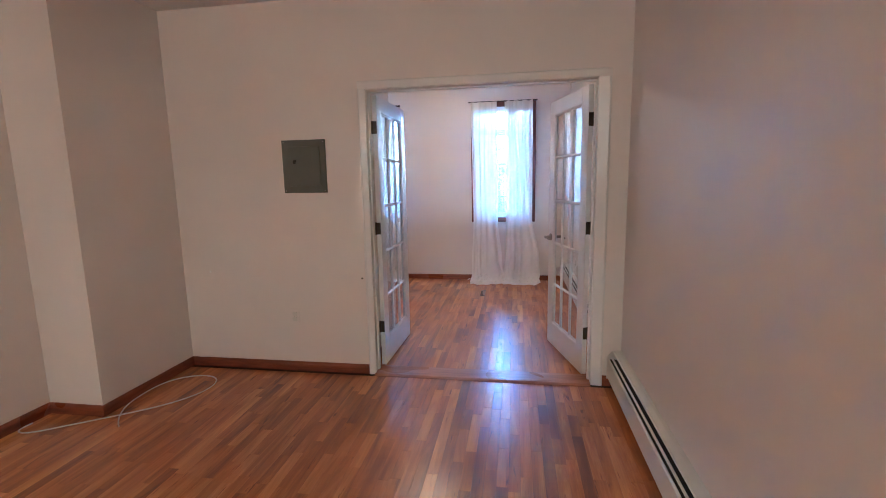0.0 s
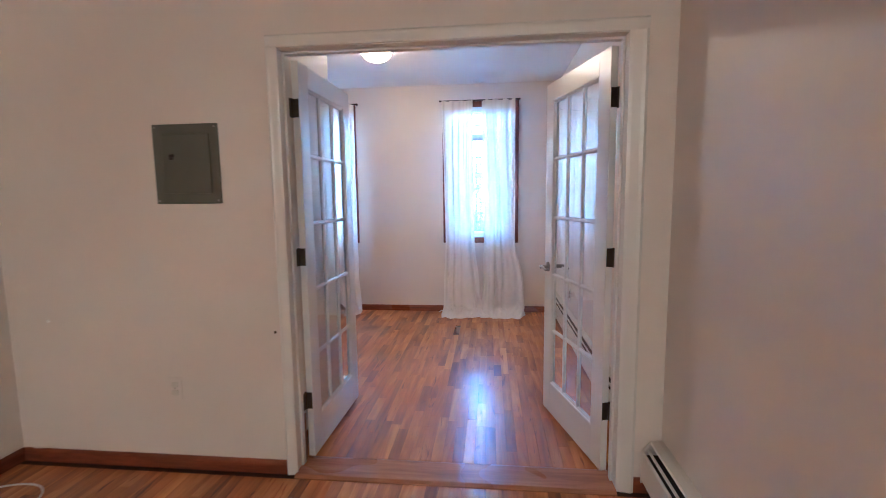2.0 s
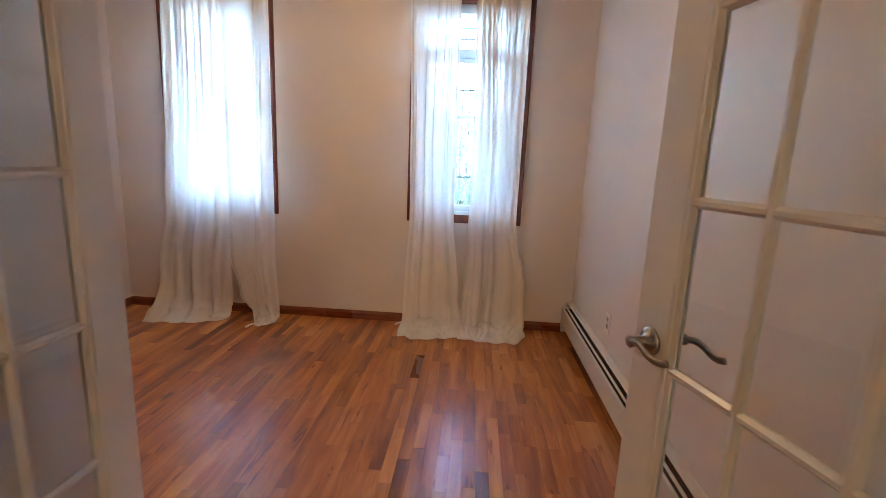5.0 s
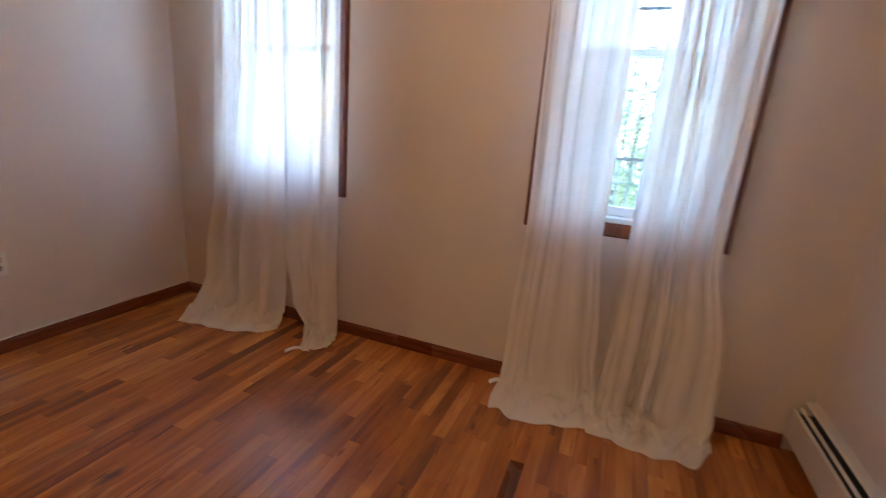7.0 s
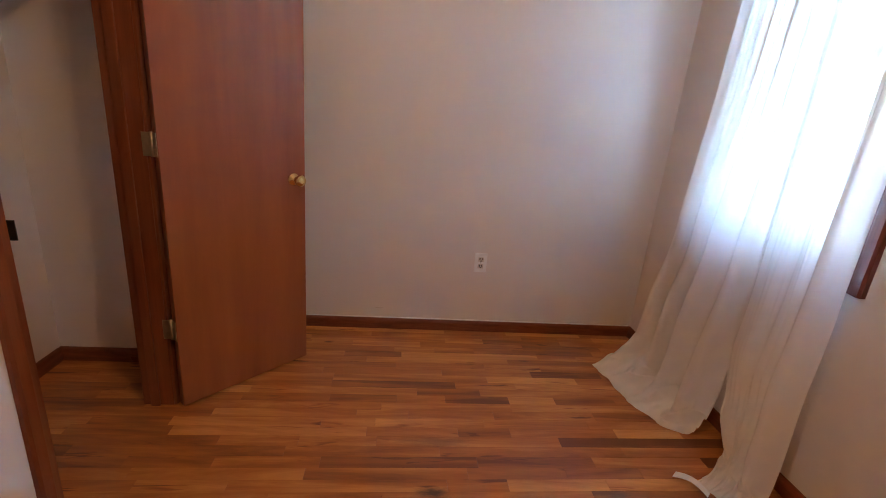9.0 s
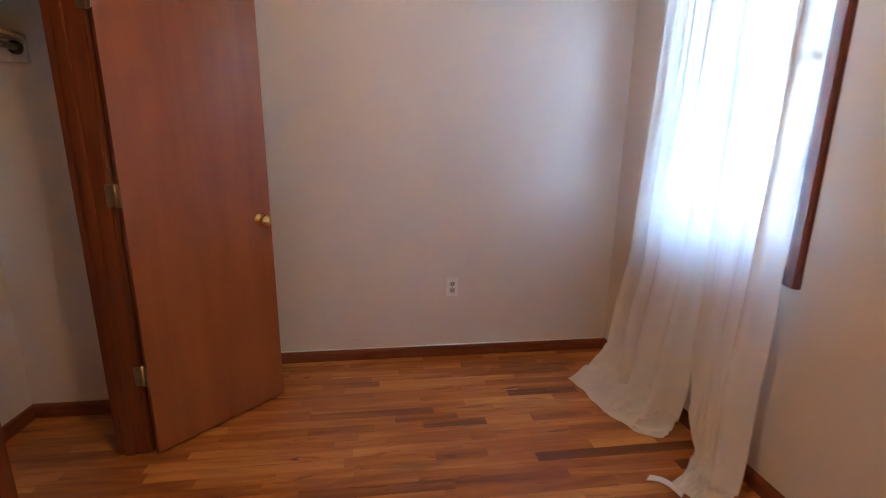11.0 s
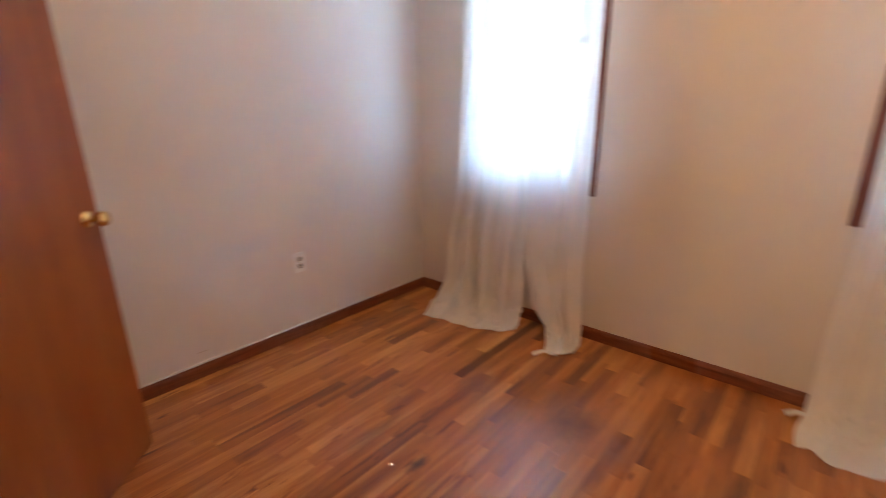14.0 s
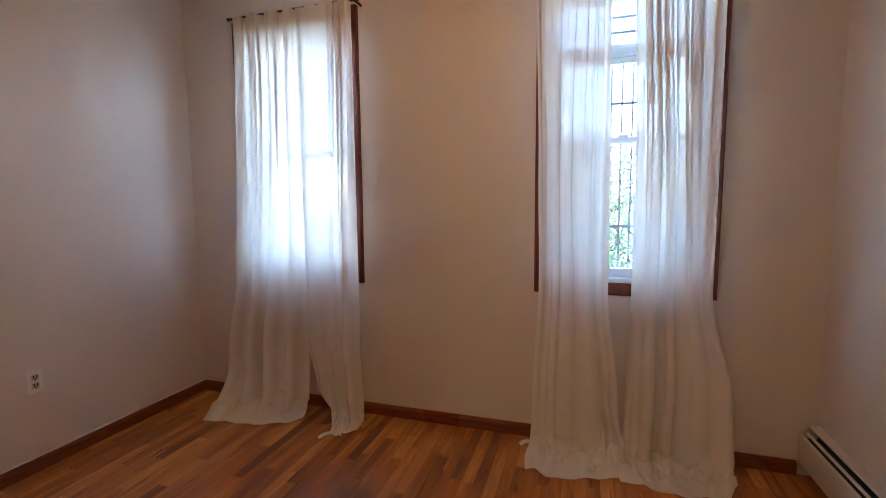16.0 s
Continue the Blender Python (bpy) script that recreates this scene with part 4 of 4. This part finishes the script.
def tree(x, y, h, spread, seed):
    rng = random.Random(seed)
    t = thing("tree", pose(x, y, -0.7), "leafy green street tree shaded by the added upper wall", "tree", "street trees")
    bm = tube([(0, 0, 0), (0.03, 0.02, h * 0.25), (-0.03, 0.03, h * 0.5), (0.02, 0, h * 0.8)], 0.09, 9)
    for k in range(7):
        a = rng.uniform(0, 6.28)
        z = h * rng.uniform(0.3, 0.7)
        r = spread * rng.uniform(0.5, 0.9)
        limb = tube([(0, 0, z), (0.5 * r * math.cos(a), 0.5 * r * math.sin(a), z + 0.25 * r), (r * math.cos(a), r * math.sin(a), z + 0.6 * r)], 0.03, 6)
        me = bpy.data.meshes.new("limb")
        limb.to_mesh(me)
        limb.free()
        bm.from_mesh(me)
    part("trunk", bm, M_BARK, t, "grey-brown bark")
    verts, faces = [], []
    clumps = [(rng.gauss(0, spread * 0.5), rng.gauss(0, spread * 0.5), h * rng.uniform(0.18, 1.0)) for _ in range(110)]
    for cx, cy, cz in clumps:
        for _ in range(120):
            p = Vector((cx + rng.gauss(0, 0.20), cy + rng.gauss(0, 0.20), cz + rng.gauss(0, 0.17)))
            d = Vector((rng.gauss(0, 1), rng.gauss(0, 1), rng.gauss(0, 0.6))).normalized()
            s = d.orthogonal().normalized()
            ln, wd = rng.uniform(0.035, 0.075), rng.uniform(0.014, 0.028)
            n = len(verts)
            verts += [p, p + d * ln * 0.5 + s * wd, p + d * ln, p + d * ln * 0.5 - s * wd]
            faces.append((n, n + 1, n + 2, n + 3))
    me = bpy.data.meshes.new("crown")
    me.from_pydata([tuple(v) for v in verts], [], faces)
    me.materials.append(M_LEAF)
    c = new("crown", me)
    c.parent = t
    tagged(c, "loose crown of small green leaves", kind="stuff")


# unseen upper wall, added so that no sun reaches the trees below
structure("sun_block_facade", bbox(-5.0, 4.0, YN, YN + 0.22, 2.92, 9.6), M_PLASTER, "unseen plastered wall above the house, added to block the sun", "facade")
tree(0.9, 8.2, 2.9, 1.0, 4)
tree(0.3, 6.9, 2.5, 0.8, 35)
tree(-1.9, 9.5, 2.7, 1.1, 9)
tree(3.0, 10.0, 2.6, 1.0, 12)

# ---- floors ----
PW = 0.0572
fl = structure("floor", bbox(-2.1, XE + 0.1, YS - 0.1, YN + 0.05, -0.12, -0.006), M_SUB, "reddish brown strip oak floor with worn varnish", "floor")
LENGTHS = (0.23, 0.31, 0.39, 0.48, 0.61, 0.78)
shared = {}


def plank_mesh(length):
    key = round(length, 3)
    if key not in shared:
        g, ch, h = 0.0002, 0.0004, 0.006
        x1, y1 = PW / 2 - g, length / 2 - g
        bm = bmesh.new()
        lo = [bm.verts.new((sx * x1, sy * y1, -h)) for sx, sy in ((-1, -1), (1, -1), (1, 1), (-1, 1))]
        md = [bm.verts.new((sx * x1, sy * y1, -ch)) for sx, sy in ((-1, -1), (1, -1), (1, 1), (-1, 1))]
        hi = [bm.verts.new((sx * (x1 - ch), sy * (y1 - ch), 0)) for sx, sy in ((-1, -1), (1, -1), (1, 1), (-1, 1))]
        for a, b in ((lo, md), (md, hi)):
            for k in range(4):
                bm.faces.new((a[k], a[(k + 1) % 4], b[(k + 1) % 4], b[k]))
        bm.faces.new(hi)
        shared[key] = mesh_of("plank", bm, M_PLANK)
    return shared[key]


rng = random.Random(21)
DARK = (0.613, 2.364, 2.693)
near_pieces, far_pieces = [], []


def lay(x0, x1, y0, y1, near):
    rows = int(math.ceil((x1 - x0) / PW))
    for r in range(rows):
        xc = x0 + (r + 0.5) * PW
        spans = [(y0, y1)]
        if near and abs(xc - DARK[0]) < PW / 2:
            spans = [(y0, DARK[1]), (DARK[2], y1)]
            ob = tagged(new("plank", plank_mesh(DARK[2] - DARK[1]).copy()), "much darker brown floor plank")
            ob.data.materials[0] = M_DARKPLANK
            ob.parent = fl
            ob.location = (xc, (DARK[1] + DARK[2]) / 2, 0)
        for a, b in spans:
            y = a - (rng.uniform(0, 0.5) if a == y0 else 0)
            while y < b - 0.001:
                ln = rng.choice(LENGTHS)
                e = min(y + ln, b)
                if b - e < 0.12:
                    e = b
                s = max(y, a)
                if e - s > 0.01:
                    (near_pieces if near and -0.95 < xc < 1.5 and s > 0.9 else far_pieces).append((xc, s, e))
                y = e


lay(XW, XE, 0.15, YN, True)
lay(-1.915, XE, YS, -0.045, False)
near_pieces.sort(key=lambda p: p[1] > 3.2)
far_pieces += near_pieces[290:]
for xc, a, b in near_pieces[:290]:
    ob = new("plank", plank_mesh(b - a))
    ob.parent = fl
    ob.location = (xc, (a + b) / 2, 0)
    ob.rotation_euler = (rng.uniform(-0.0007, 0.0007), rng.uniform(-0.007, 0.007), 0)
verts, faces = [], []
for xc, a, b in far_pieces:
    g, ch, h = 0.0002, 0.0004, 0.006
    n = len(verts)
    cup = rng.uniform(-0.007, 0.007)
    for dx, dz in ((PW / 2 - g, -h), (PW / 2 - g, -ch), (PW / 2 - g - ch, 0.0)):
        ins = 0 if dz < 0 else ch
        verts += [(xc - dx, a + g + ins, dz - cup * dx), (xc + dx, a + g + ins, dz + cup * dx), (xc + dx, b - g - ins, dz + cup * dx), (xc - dx, b - g - ins, dz - cup * dx)]
    for q in (0, 4):
        for k in range(4):
            faces.append((n + q + k, n + q + (k + 1) % 4, n + q + 4 + (k + 1) % 4, n + q + 4 + k))
    faces.append((n + 8, n + 9, n + 10, n + 11))
me = bpy.data.meshes.new("plank_field")
me.from_pydata(verts, [], faces)
me.materials.append(M_PLANKS)
field = new("plank_field", me)
field.parent = fl
tagged(field, kind="stuff")
